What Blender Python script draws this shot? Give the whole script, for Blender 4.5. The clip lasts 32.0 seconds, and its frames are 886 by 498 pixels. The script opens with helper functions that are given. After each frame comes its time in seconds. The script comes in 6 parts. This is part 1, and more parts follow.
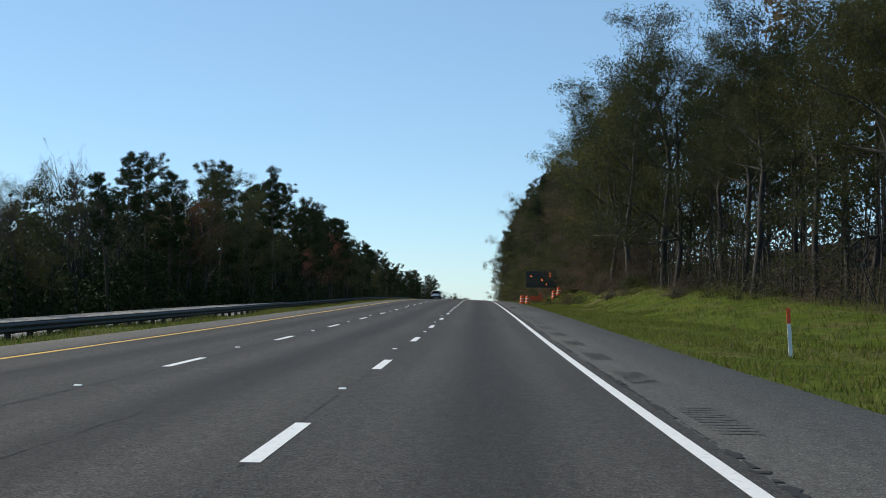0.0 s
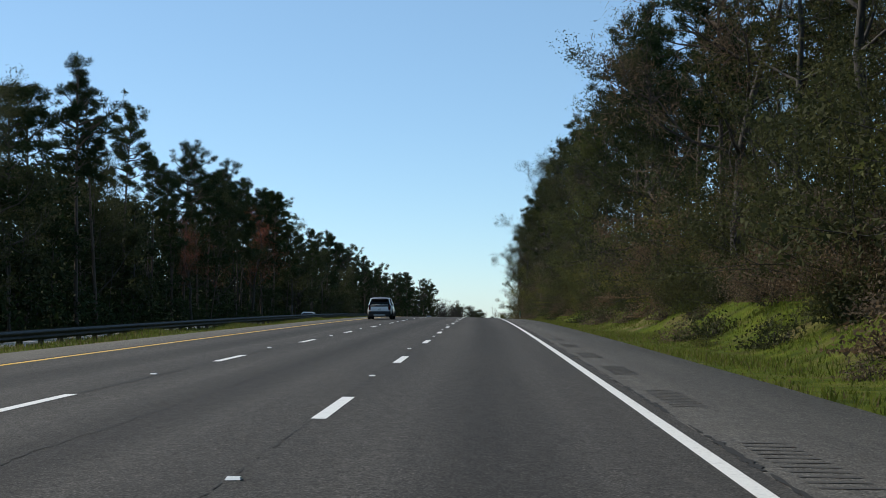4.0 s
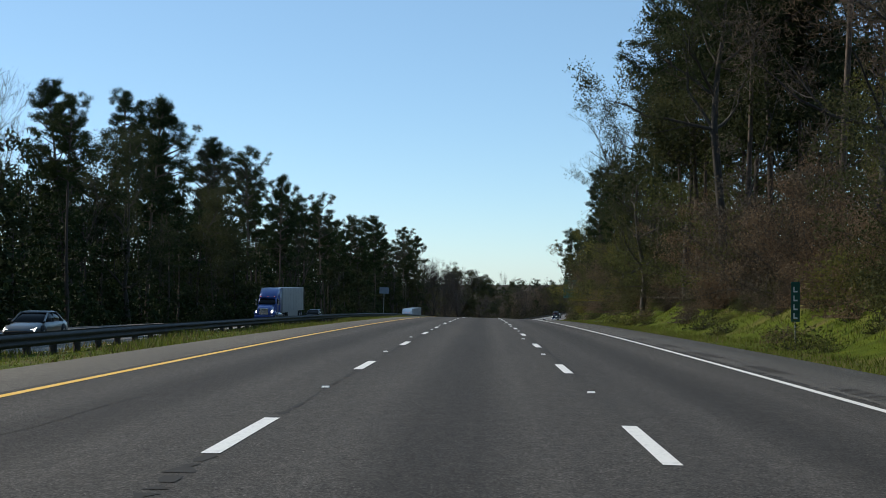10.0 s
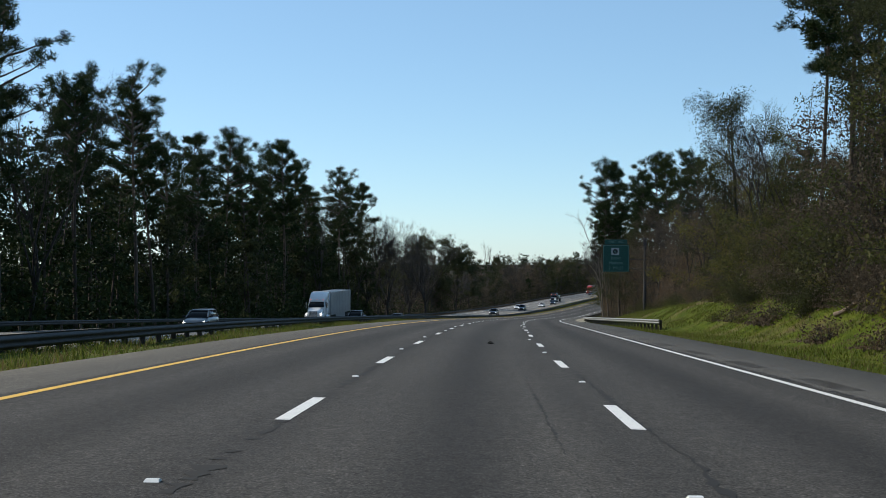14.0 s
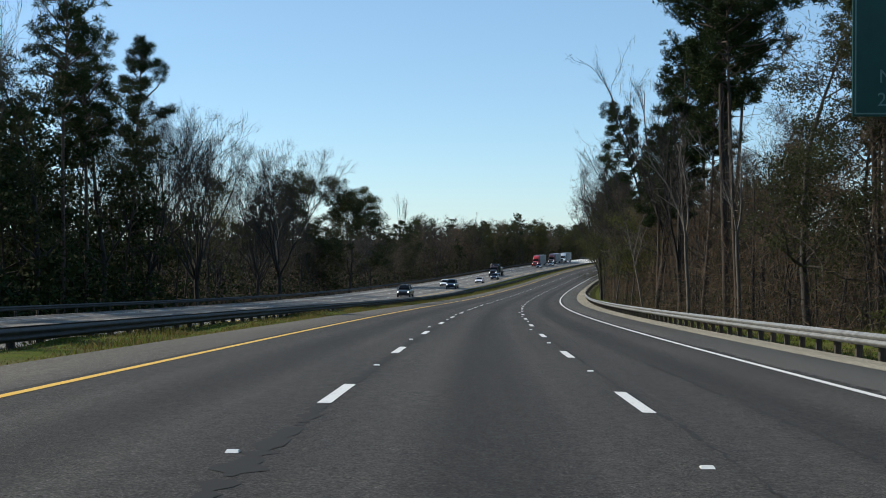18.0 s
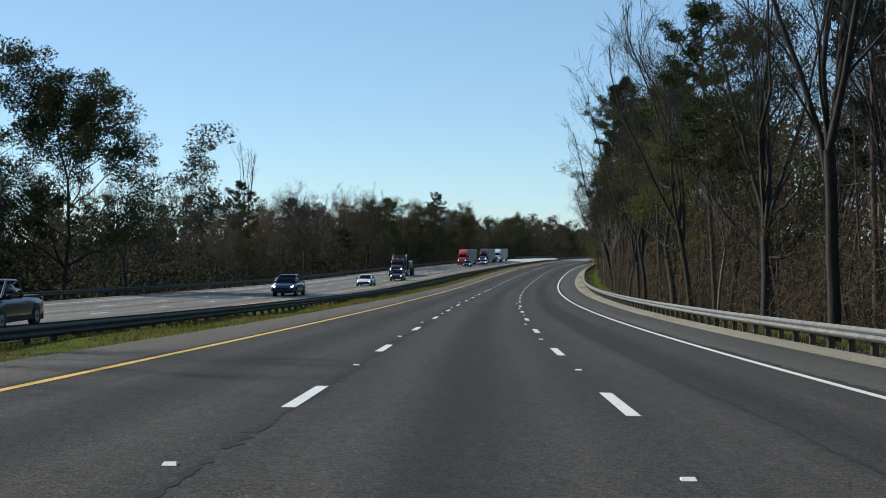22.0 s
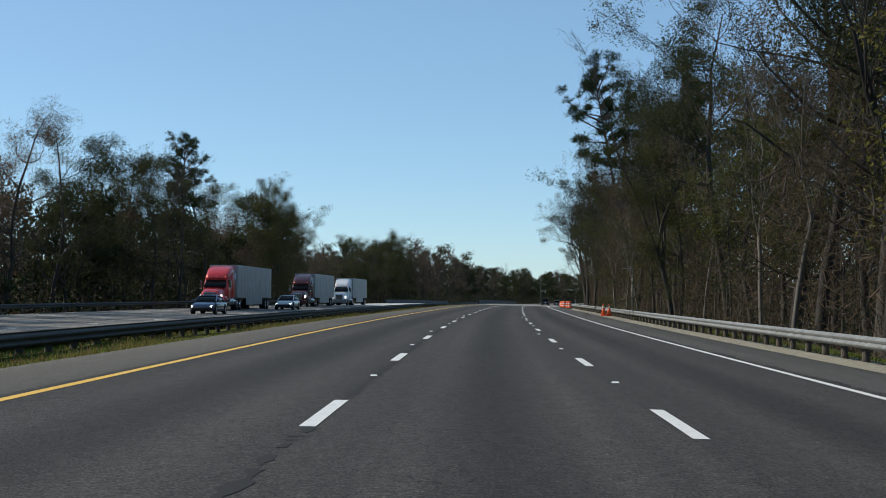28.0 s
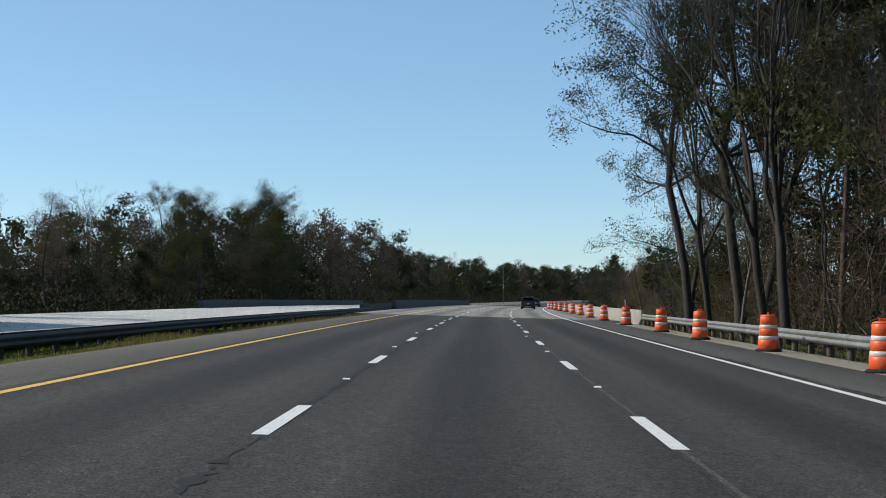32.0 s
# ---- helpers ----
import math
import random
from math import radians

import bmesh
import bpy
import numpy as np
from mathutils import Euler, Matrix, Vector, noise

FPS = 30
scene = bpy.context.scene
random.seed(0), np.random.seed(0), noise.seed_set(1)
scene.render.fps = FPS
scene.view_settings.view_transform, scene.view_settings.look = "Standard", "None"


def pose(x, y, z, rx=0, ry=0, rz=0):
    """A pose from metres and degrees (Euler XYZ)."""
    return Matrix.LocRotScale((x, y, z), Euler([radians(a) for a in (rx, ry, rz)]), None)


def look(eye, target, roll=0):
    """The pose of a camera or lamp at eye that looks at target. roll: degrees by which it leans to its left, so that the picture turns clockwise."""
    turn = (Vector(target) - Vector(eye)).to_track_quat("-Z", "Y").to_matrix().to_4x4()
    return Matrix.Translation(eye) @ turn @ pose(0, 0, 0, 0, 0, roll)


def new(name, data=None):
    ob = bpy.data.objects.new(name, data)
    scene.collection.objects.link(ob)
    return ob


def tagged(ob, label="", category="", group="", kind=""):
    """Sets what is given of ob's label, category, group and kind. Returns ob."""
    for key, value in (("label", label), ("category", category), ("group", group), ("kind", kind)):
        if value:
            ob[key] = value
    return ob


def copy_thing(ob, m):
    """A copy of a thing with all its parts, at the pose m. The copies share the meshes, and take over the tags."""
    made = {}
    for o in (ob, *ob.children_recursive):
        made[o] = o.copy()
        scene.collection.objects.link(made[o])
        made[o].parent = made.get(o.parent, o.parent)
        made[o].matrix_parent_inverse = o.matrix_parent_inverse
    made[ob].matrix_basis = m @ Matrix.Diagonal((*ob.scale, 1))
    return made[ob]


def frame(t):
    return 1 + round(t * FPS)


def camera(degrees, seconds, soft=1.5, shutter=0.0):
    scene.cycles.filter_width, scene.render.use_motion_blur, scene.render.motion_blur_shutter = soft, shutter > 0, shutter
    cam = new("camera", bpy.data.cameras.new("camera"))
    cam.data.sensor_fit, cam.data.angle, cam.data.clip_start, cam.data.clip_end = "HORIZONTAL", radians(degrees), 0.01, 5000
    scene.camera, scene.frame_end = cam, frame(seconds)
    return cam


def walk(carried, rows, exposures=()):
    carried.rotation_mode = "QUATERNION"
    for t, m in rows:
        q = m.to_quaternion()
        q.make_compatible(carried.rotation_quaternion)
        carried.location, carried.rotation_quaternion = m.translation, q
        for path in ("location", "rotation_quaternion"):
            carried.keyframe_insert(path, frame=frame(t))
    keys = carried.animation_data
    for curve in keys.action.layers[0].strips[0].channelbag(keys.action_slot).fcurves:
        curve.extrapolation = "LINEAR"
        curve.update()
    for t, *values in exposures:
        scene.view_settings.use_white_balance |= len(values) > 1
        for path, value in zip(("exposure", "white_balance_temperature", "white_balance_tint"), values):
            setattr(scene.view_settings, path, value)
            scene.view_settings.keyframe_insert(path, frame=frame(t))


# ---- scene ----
# ---- the road's line: heading, grade and cross slope by station, in degrees ----
HEAD = [0.82, 0.13, -0.09, 0.02, 0.02, 0.09, 0.18, 0.12, 0.04, -0.05, -0.08, -0.63, -1.8, -2.99, -3.8, -4.99, -6.38, -7.59, -8.87, -10.06, -11.24, -12.58, -13.5, -14.65, -14.94, -15.53, -16.36, -17.31, -18.13, -18.98, -19.99, -21.69, -23.39, -25.09, -26.79, -28.49, -30.19, -31.89, -33.59]
GRADE = [-0.86, 0.64, 0.84, 0.58, 0.27, -0.33, -0.99, -1.42, -2.0, -2.42, -2.37, -2.15, -1.44, -0.77, 0.1, 0.08, 0.01, -0.18, -0.18, -0.35, -0.3, -0.2, -0.1, 0, 0, 0]
BANK = [-0.02, -0.06, -0.53, -0.49, -1.01, -1.08, -0.84, -1.04, -1.44, -1.8, -1.9, -1.88, -1.82]
CROWN = [-1.34, -1.45, -1.74, -1.59, -0.7, -0.33, -0.53, -0.99, -0.23, 0.07, 0.02, 0.02, 0.02]
LANE, DASH_STEP, DASH_LONG = 3.66, 12.17, 3.04
S_FIRST, S_LAST, S_STEP = -1500.0, 4200.0, 2.0
STATIONS = np.arange(S_FIRST, S_LAST + 0.1, S_STEP)


def spline(knots, first, step, s):
    """A smooth curve through evenly spaced knots."""
    k, n = np.asarray(knots, float), len(knots)
    f = np.clip((np.asarray(s, float) - first) / step, 0, n - 1 - 1e-9)
    q = f.astype(int)
    a = f - q
    p = [k[np.clip(q + d, 0, n - 1)] for d in (-1, 0, 1, 2)]
    return (p[0] * (-0.5 * a + a * a - 0.5 * a ** 3) + p[1] * (1 - 2.5 * a * a + 1.5 * a ** 3)
            + p[2] * (0.5 * a + 2 * a * a - 1.5 * a ** 3) + p[3] * (-0.5 * a * a + 0.5 * a ** 3))


def summed(rate):
    return np.r_[0, np.cumsum((rate[1:] + rate[:-1]) / 2 * S_STEP)]


ROAD_TURN = np.radians(spline(HEAD, -200, 50, STATIONS))
ROAD_RISE = np.radians(spline(GRADE, -200, 75, STATIONS))
ROAD_AXIS = np.stack([summed(-np.sin(ROAD_TURN) * np.cos(ROAD_RISE)), summed(np.cos(ROAD_TURN) * np.cos(ROAD_RISE)),
                      summed(np.sin(ROAD_RISE))], 1)
ROAD_AXIS -= ROAD_AXIS[np.searchsorted(STATIONS, 0)]
ROAD_BANK = np.tan(np.radians(spline(BANK, -200, 150, STATIONS)))
ROAD_CROWN = np.tan(np.radians(spline(CROWN, -200, 150, STATIONS)))


def place(s, u, dz=0.0):
    """World points at station s, u metres to the right of the road's middle, dz above the road's plane."""
    s, u, dz = np.broadcast_arrays(np.asarray(s, float), np.asarray(u, float), np.asarray(dz, float))
    th = np.interp(s, STATIONS, ROAD_TURN)
    x, y, z = (np.interp(s, STATIONS, ROAD_AXIS[:, n]) for n in range(3))
    flat = np.clip(u, -30, 9)
    z = z + np.interp(s, STATIONS, ROAD_BANK) * flat + np.interp(s, STATIONS, ROAD_CROWN) * np.maximum(flat - LANE / 2, 0)
    z = z + opposite_drop(s) * step_between(-10.6, -14.4, u)
    return np.stack([x + np.cos(th) * u, y + np.sin(th) * u, z + dz], -1)


def road_pose(s, u, dz=0.0, turn=0.0):
    """An upright pose on the road, facing along it, turned to the left by some degrees."""
    p = place(s, u, dz)
    return pose(p[0], p[1], p[2], 0, 0, math.degrees(np.interp(s, STATIONS, ROAD_TURN)) + turn)


def step_between(a, b, v):
    q = np.clip((np.asarray(v, float) - a) / (b - a), 0, 1)
    return q * q * (3 - 2 * q)


def opposite_drop(s):
    """How far the opposite road lies below this one's plane."""
    return np.interp(s, [-300, 220, 330, 520, 640, 760, 830, 930, 1400], [-0.95, -0.9, -1.0, -1.1, -0.7, -0.32, -0.35, -0.6, -0.62])


def land(s, u):
    """Height of the ground over the road's plane."""
    s, u = np.broadcast_arrays(np.asarray(s, float), np.asarray(u, float))
    bank_height = np.interp(s, [-160, -90, -40, 0, 60, 250, 340, 430, 520, 560, 1060, 1100, 1300, 1400],
                            [0.3, 0.6, 1.7, 2.1, 2.1, 2.1, 2.2, 2.4, 1.0, -0.5, -0.8, -3.5, -3.5, -1.0])
    bank_from = np.interp(s, [-160, -60, 0, 430, 520], [14, 13, 10.5, 10.5, 10.2])
    bank_to = np.interp(s, [-160, -60, 0, 60, 430, 520], [26, 19, 16.2, 16, 16.5, 15])
    right = -0.10 + bank_height * step_between(0, 1, (u - bank_from) / (bank_to - bank_from))
    left = -0.09 - (0.08 + 0.2 * step_between(600, 1000, s)) * step_between(-7.8, -10.2, u) - 0.28 * step_between(-10.8, -12.5, u) + 0.28 * step_between(-13, -14.6, u)
    # the term from -66 to -78 is an added, unseen rise blocking sky and sun
    left = left - 1.3 * step_between(-30.3, -36, u) + np.interp(s, [-80, -40, -10, 20, 130, 170, 290, 330, 700, 760, 840, 900, 1080, 1110, 1180, 1230, 2400], [7, 3, 3, 9, 9, 6, 6, 9, 8, 3, 3, 6, 7, 4, 4, 8, 8]) * step_between(-66, -78, u)
    # another unseen rise, added behind the near woods to close off the sky
    right = right + 6.0 * step_between(27, 50, u)
    rough = 0.10 * np.sin(s * 0.23 + u * 0.7) * np.sin(u * 0.9 - s * 0.11) + 0.06 * np.sin(s * 0.71) * np.sin(u * 1.3)
    rough = rough + 0.13 * np.sin(s * 0.83 + u * 0.9 + np.sin(s * 0.19) * 2) * np.sin(u * 1.7 - s * 0.37) * step_between(10.5, 13.5, u) * (1 - step_between(430, 500, s))
    rough = rough * np.where(u > 0, step_between(9.5, 13, u), step_between(-7.5, -9.5, u) * (1 - step_between(-12, -14, u)) + step_between(-31, -36, u))
    inner = (u > -31) & (u < -14.4)
    z = np.where(u > 0, right, left) + rough
    return np.where(inner, -0.12, np.where((u > -7.6) & (u < 8.6), -0.12, z))


# ---- camera ----
cam = camera(37.9, 32.0, soft=0.9)


PATH = [
    (0, (3.496, -143.882, -0.657), (3.227, -133.896, -0.204), 0.36),
    (0.5, (3.487, -126.042, -0.506), (3.233, -116.058, -0.006), 0.34),
    (1, (3.503, -108.192, -0.285), (3.255, -98.209, 0.235), 0.31),
    (1.5, (3.529, -90.355, -0.031), (3.278, -80.372, 0.493), 0.28),
    (2, (3.544, -72.552, 0.233), (3.280, -62.569, 0.752), 0.26),
    (2.5, (3.551, -54.771, 0.496), (3.267, -44.789, 1.016), 0.17),
    (3, (3.564, -37.000, 0.752), (3.266, -27.018, 1.273), 0.08),
    (3.5, (3.572, -19.260, 0.995), (3.265, -9.278, 1.511), -0.01),
    (4, (3.559, -1.574, 1.216), (3.242, 8.409, 1.723), -0.11),
    (4.5, (3.501, 16.036, 1.413), (3.169, 26.018, 1.910), -0.20),
    (5, (3.372, 33.544, 1.588), (3.025, 43.526, 2.078), -0.29),
    (5.5, (3.177, 50.922, 1.746), (2.811, 60.903, 2.230), -0.41),
    (6, (2.927, 68.286, 1.888), (2.532, 78.267, 2.355), -0.54),
    (6.5, (2.615, 85.745, 2.014), (2.196, 95.727, 2.445), -0.45),
    (7, (2.248, 103.254, 2.117), (1.817, 113.237, 2.524), -0.36),
    (7.5, (1.850, 120.780, 2.189), (1.385, 130.762, 2.571), -0.27),
    (8, (1.406, 138.306, 2.219), (0.938, 148.289, 2.586), -0.08),
    (8.5, (0.939, 155.851, 2.196), (0.492, 165.835, 2.526), 0.12),
    (9, (0.536, 173.435, 2.126), (0.110, 183.422, 2.430), 0.32),
    (9.5, (0.222, 191.064, 2.009), (-0.153, 201.053, 2.286), 0.30),
    (10, (-0.030, 208.730, 1.840), (-0.342, 218.722, 2.080), 0.28),
    (10.5, (-0.209, 226.439, 1.620), (-0.436, 236.434, 1.834), 0.26),
    (11, (-0.305, 244.197, 1.350), (-0.480, 254.194, 1.549), 0.24),
    (11.5, (-0.277, 262.010, 1.035), (-0.455, 272.007, 1.212), 0.25),
    (12, (-0.152, 279.874, 0.684), (-0.324, 289.871, 0.862), 0.25),
    (12.5, (-0.014, 297.778, 0.303), (-0.200, 307.775, 0.448), 0.26),
    (13, (0.078, 315.712, -0.108), (-0.135, 325.709, 0.015), 0.27),
    (13.5, (0.115, 333.685, -0.552), (-0.093, 343.682, -0.451), 0.17),
    (14, (0.181, 351.692, -1.038), (0.034, 361.690, -0.947), 0.08),
    (14.5, (0.356, 369.703, -1.569), (0.304, 379.703, -1.534), -0.02),
    (15, (0.681, 387.683, -2.147), (0.696, 397.683, -2.137), 0.01),
    (15.5, (1.147, 405.640, -2.766), (1.229, 415.640, -2.783), 0.04),
    (16, (1.760, 423.611, -3.425), (1.908, 433.610, -3.467), 0.07),
    (16.5, (2.529, 441.631, -4.124), (2.744, 451.629, -4.192), 0.10),
    (17, (3.450, 459.735, -4.860), (3.751, 469.731, -4.923), 0.13),
    (17.5, (4.503, 477.947, -5.626), (4.881, 487.940, -5.701), 0.11),
    (18, (5.669, 496.234, -6.409), (6.113, 506.224, -6.495), 0.10),
    (18.5, (6.957, 514.552, -7.193), (7.467, 524.538, -7.258), 0.08),
    (19, (8.377, 532.853, -7.971), (8.942, 542.836, -8.025), 0.06),
    (19.5, (9.941, 551.132, -8.737), (10.622, 561.109, -8.808), 0.03),
    (20, (11.666, 569.409, -9.493), (12.462, 579.377, -9.548), 0.01),
    (20.5, (13.561, 587.670, -10.238), (14.438, 597.632, -10.277), -0.02),
    (21, (15.615, 605.906, -10.968), (16.585, 615.859, -11.024), -0.05),
    (21.5, (17.820, 624.103, -11.674), (18.858, 634.049, -11.709), -0.02),
    (22, (20.166, 642.268, -12.342), (21.250, 652.209, -12.356), 0.01),
    (22.5, (22.641, 660.430, -12.958), (23.793, 670.364, -12.940), 0.03),
    (23, (25.238, 678.615, -13.514), (26.447, 688.541, -13.454), 0.06),
    (23.5, (27.945, 696.847, -14.011), (29.220, 706.765, -13.921), 0.13),
    (24, (30.770, 715.105, -14.452), (32.144, 725.010, -14.368), 0.19),
    (24.5, (33.728, 733.347, -14.841), (35.168, 743.242, -14.717), 0.25),
    (25, (36.839, 751.529, -15.180), (38.356, 761.412, -15.005), 0.31),
    (25.5, (40.105, 769.630, -15.465), (41.709, 779.498, -15.257), 0.29),
    (26, (43.513, 787.667, -15.689), (45.191, 797.522, -15.445), 0.27),
    (26.5, (47.067, 805.654, -15.837), (48.819, 815.495, -15.558), 0.24),
    (27, (50.782, 823.599, -15.907), (52.607, 833.426, -15.592), 0.22),
    (27.5, (54.661, 841.516, -15.908), (56.560, 851.328, -15.558), 0.20),
    (28, (58.682, 859.420, -15.869), (60.668, 869.214, -15.486), 0.17),
    (28.5, (62.811, 877.323, -15.817), (64.884, 887.100, -15.475), 0.17),
    (29, (67.044, 895.211, -15.772), (69.170, 904.976, -15.414), 0.16),
    (29.5, (71.409, 913.065, -15.739), (73.600, 922.814, -15.343), 0.16),
    (30, (75.936, 930.865, -15.715), (78.169, 940.605, -15.337), 0.15),
    (30.5, (80.608, 948.606, -15.696), (82.893, 958.335, -15.337), 0.10),
    (31, (85.359, 966.313, -15.681), (87.684, 976.033, -15.330), 0.06),
    (31.5, (90.138, 984.008, -15.672), (92.493, 993.720, -15.318), 0.01),
    (32, (94.946, 1001.697, -15.672), (97.318, 1011.405, -15.314), -0.04),
]
walk(cam, [(t, look(eye, target, roll)) for t, eye, target, roll in PATH], exposures=[(0.0, -0.1), (25.0, -0.12), (28.0, -0.2), (32.0, -0.18)])

# ---- sky and sun ----
SUN_HEIGHT, SUN_TURN = 38.0, 66.0      # degrees over the horizon; degrees to the left of straight ahead
world = bpy.data.worlds.new("sky")
world.use_nodes = True
scene.world = world
wn, wl = world.node_tree.nodes, world.node_tree.links
sky = wn.new("ShaderNodeTexSky")
sky.sky_type, sky.sun_disc = "NISHITA", False
sky.sun_elevation, sky.sun_rotation = radians(SUN_HEIGHT), radians(-SUN_TURN)
sky.air_density, sky.dust_density, sky.ozone_density = 0.78, 0.2, 4.0
clear = wn.new("ShaderNodeMix")
clear.data_type, clear.blend_type = "RGBA", "MULTIPLY"
clear.inputs[0].default_value, clear.inputs[7].default_value = 1.0, (1.06, 1.11, 1.05, 1)
wl.new(sky.outputs[0], clear.inputs[6])
haze = wn.new("ShaderNodeMix")
haze.data_type = "RGBA"
haze.inputs[0].default_value, haze.inputs[7].default_value = 0.32, (2.6, 4.5, 6.3, 1)
wl.new(clear.outputs[2], haze.inputs[6])
wl.new(haze.outputs[2], wn["Background"].inputs[0])
wn["Background"].inputs[1].default_value = 0.15
sun_lamp = bpy.data.lights.new("sun", "SUN")
sun_lamp.energy, sun_lamp.angle, sun_lamp.color = 5.0, radians(0.53), (1.0, 0.92, 0.78)
sun = new("sun", sun_lamp)
toward = Vector((-math.sin(radians(SUN_TURN)) * math.cos(radians(SUN_HEIGHT)), math.cos(radians(SUN_TURN)) * math.cos(radians(SUN_HEIGHT)), math.sin(radians(SUN_HEIGHT))))
sun.matrix_world = look(toward * 300, (0, 0, 0))


# ---- materials ----
def material(name, rough=0.6, metal=0.0):
    m = bpy.data.materials.new(name)
    m.use_nodes = True
    b = m.node_tree.nodes["Principled BSDF"]
    b.inputs["Roughness"].default_value, b.inputs["Metallic"].default_value = rough, metal
    return m, m.node_tree.nodes, m.node_tree.links, b


def noise_node(n, l, vector, scale, detail=4.0, rough=0.6, distort=0.0):
    t = n.new("ShaderNodeTexNoise")
    t.inputs["Scale"].default_value, t.inputs["Detail"].default_value = scale, detail
    t.inputs["Roughness"].default_value, t.inputs["Distortion"].default_value = rough, distort
    if vector is not None:
        l.new(vector, t.inputs["Vector"])
    return t.outputs["Fac"]


def ramp(n, l, fac, stops):
    r = n.new("ShaderNodeValToRGB")
    e = r.color_ramp.elements
    while len(e) < len(stops):
        e.new(0.5)
    for el, (at, c) in zip(e, stops):
        el.position, el.color = at, (*c, 1)
    l.new(fac, r.inputs[0])
    return r.outputs[0]


def mixed(n, l, fac, a, b, mode="MIX"):
    m = n.new("ShaderNodeMix")
    m.data_type, m.blend_type = "RGBA", mode
    for sock, v in ((m.inputs[0], fac), (m.inputs[6], a), (m.inputs[7], b)):
        if hasattr(v, "is_linked"):
            l.new(v, sock)
        elif isinstance(v, (int, float)):
            sock.default_value = v
        else:
            sock.default_value = (*v, 1)
    return m.outputs[2]


def bump(n, l, b, height, strength, distance=0.02):
    k = n.new("ShaderNodeBump")
    k.inputs["Strength"].default_value, k.inputs["Distance"].default_value = strength, distance
    l.new(height, k.inputs["Height"])
    l.new(k.outputs[0], b.inputs["Normal"])


def scaled(n, l, vector, sx, sy, sz=1.0):
    k = n.new("ShaderNodeVectorMath")
    k.operation = "MULTIPLY"
    k.inputs[1].default_value = (sx, sy, sz)
    l.new(vector, k.inputs[0])
    return k.outputs[0]


def coords(n, kind="Object"):
    return n.new("ShaderNodeTexCoord").outputs[kind]


def plain(name, colour, rough=0.5, metal=0.0, vary=0.15, scale=6.0):
    """A painted, cast or moulded surface with slight dirt and unevenness."""
    m, n, l, b = material(name, rough, metal)
    c = coords(n)
    f = noise_node(n, l, c, scale, 5)
    dark, light = [tuple(min(1, v * k) for v in colour) for k in (1 - vary, 1 + vary)]
    l.new(ramp(n, l, f, [(0.3, dark), (0.7, light)]), b.inputs["Base Color"])
    return m


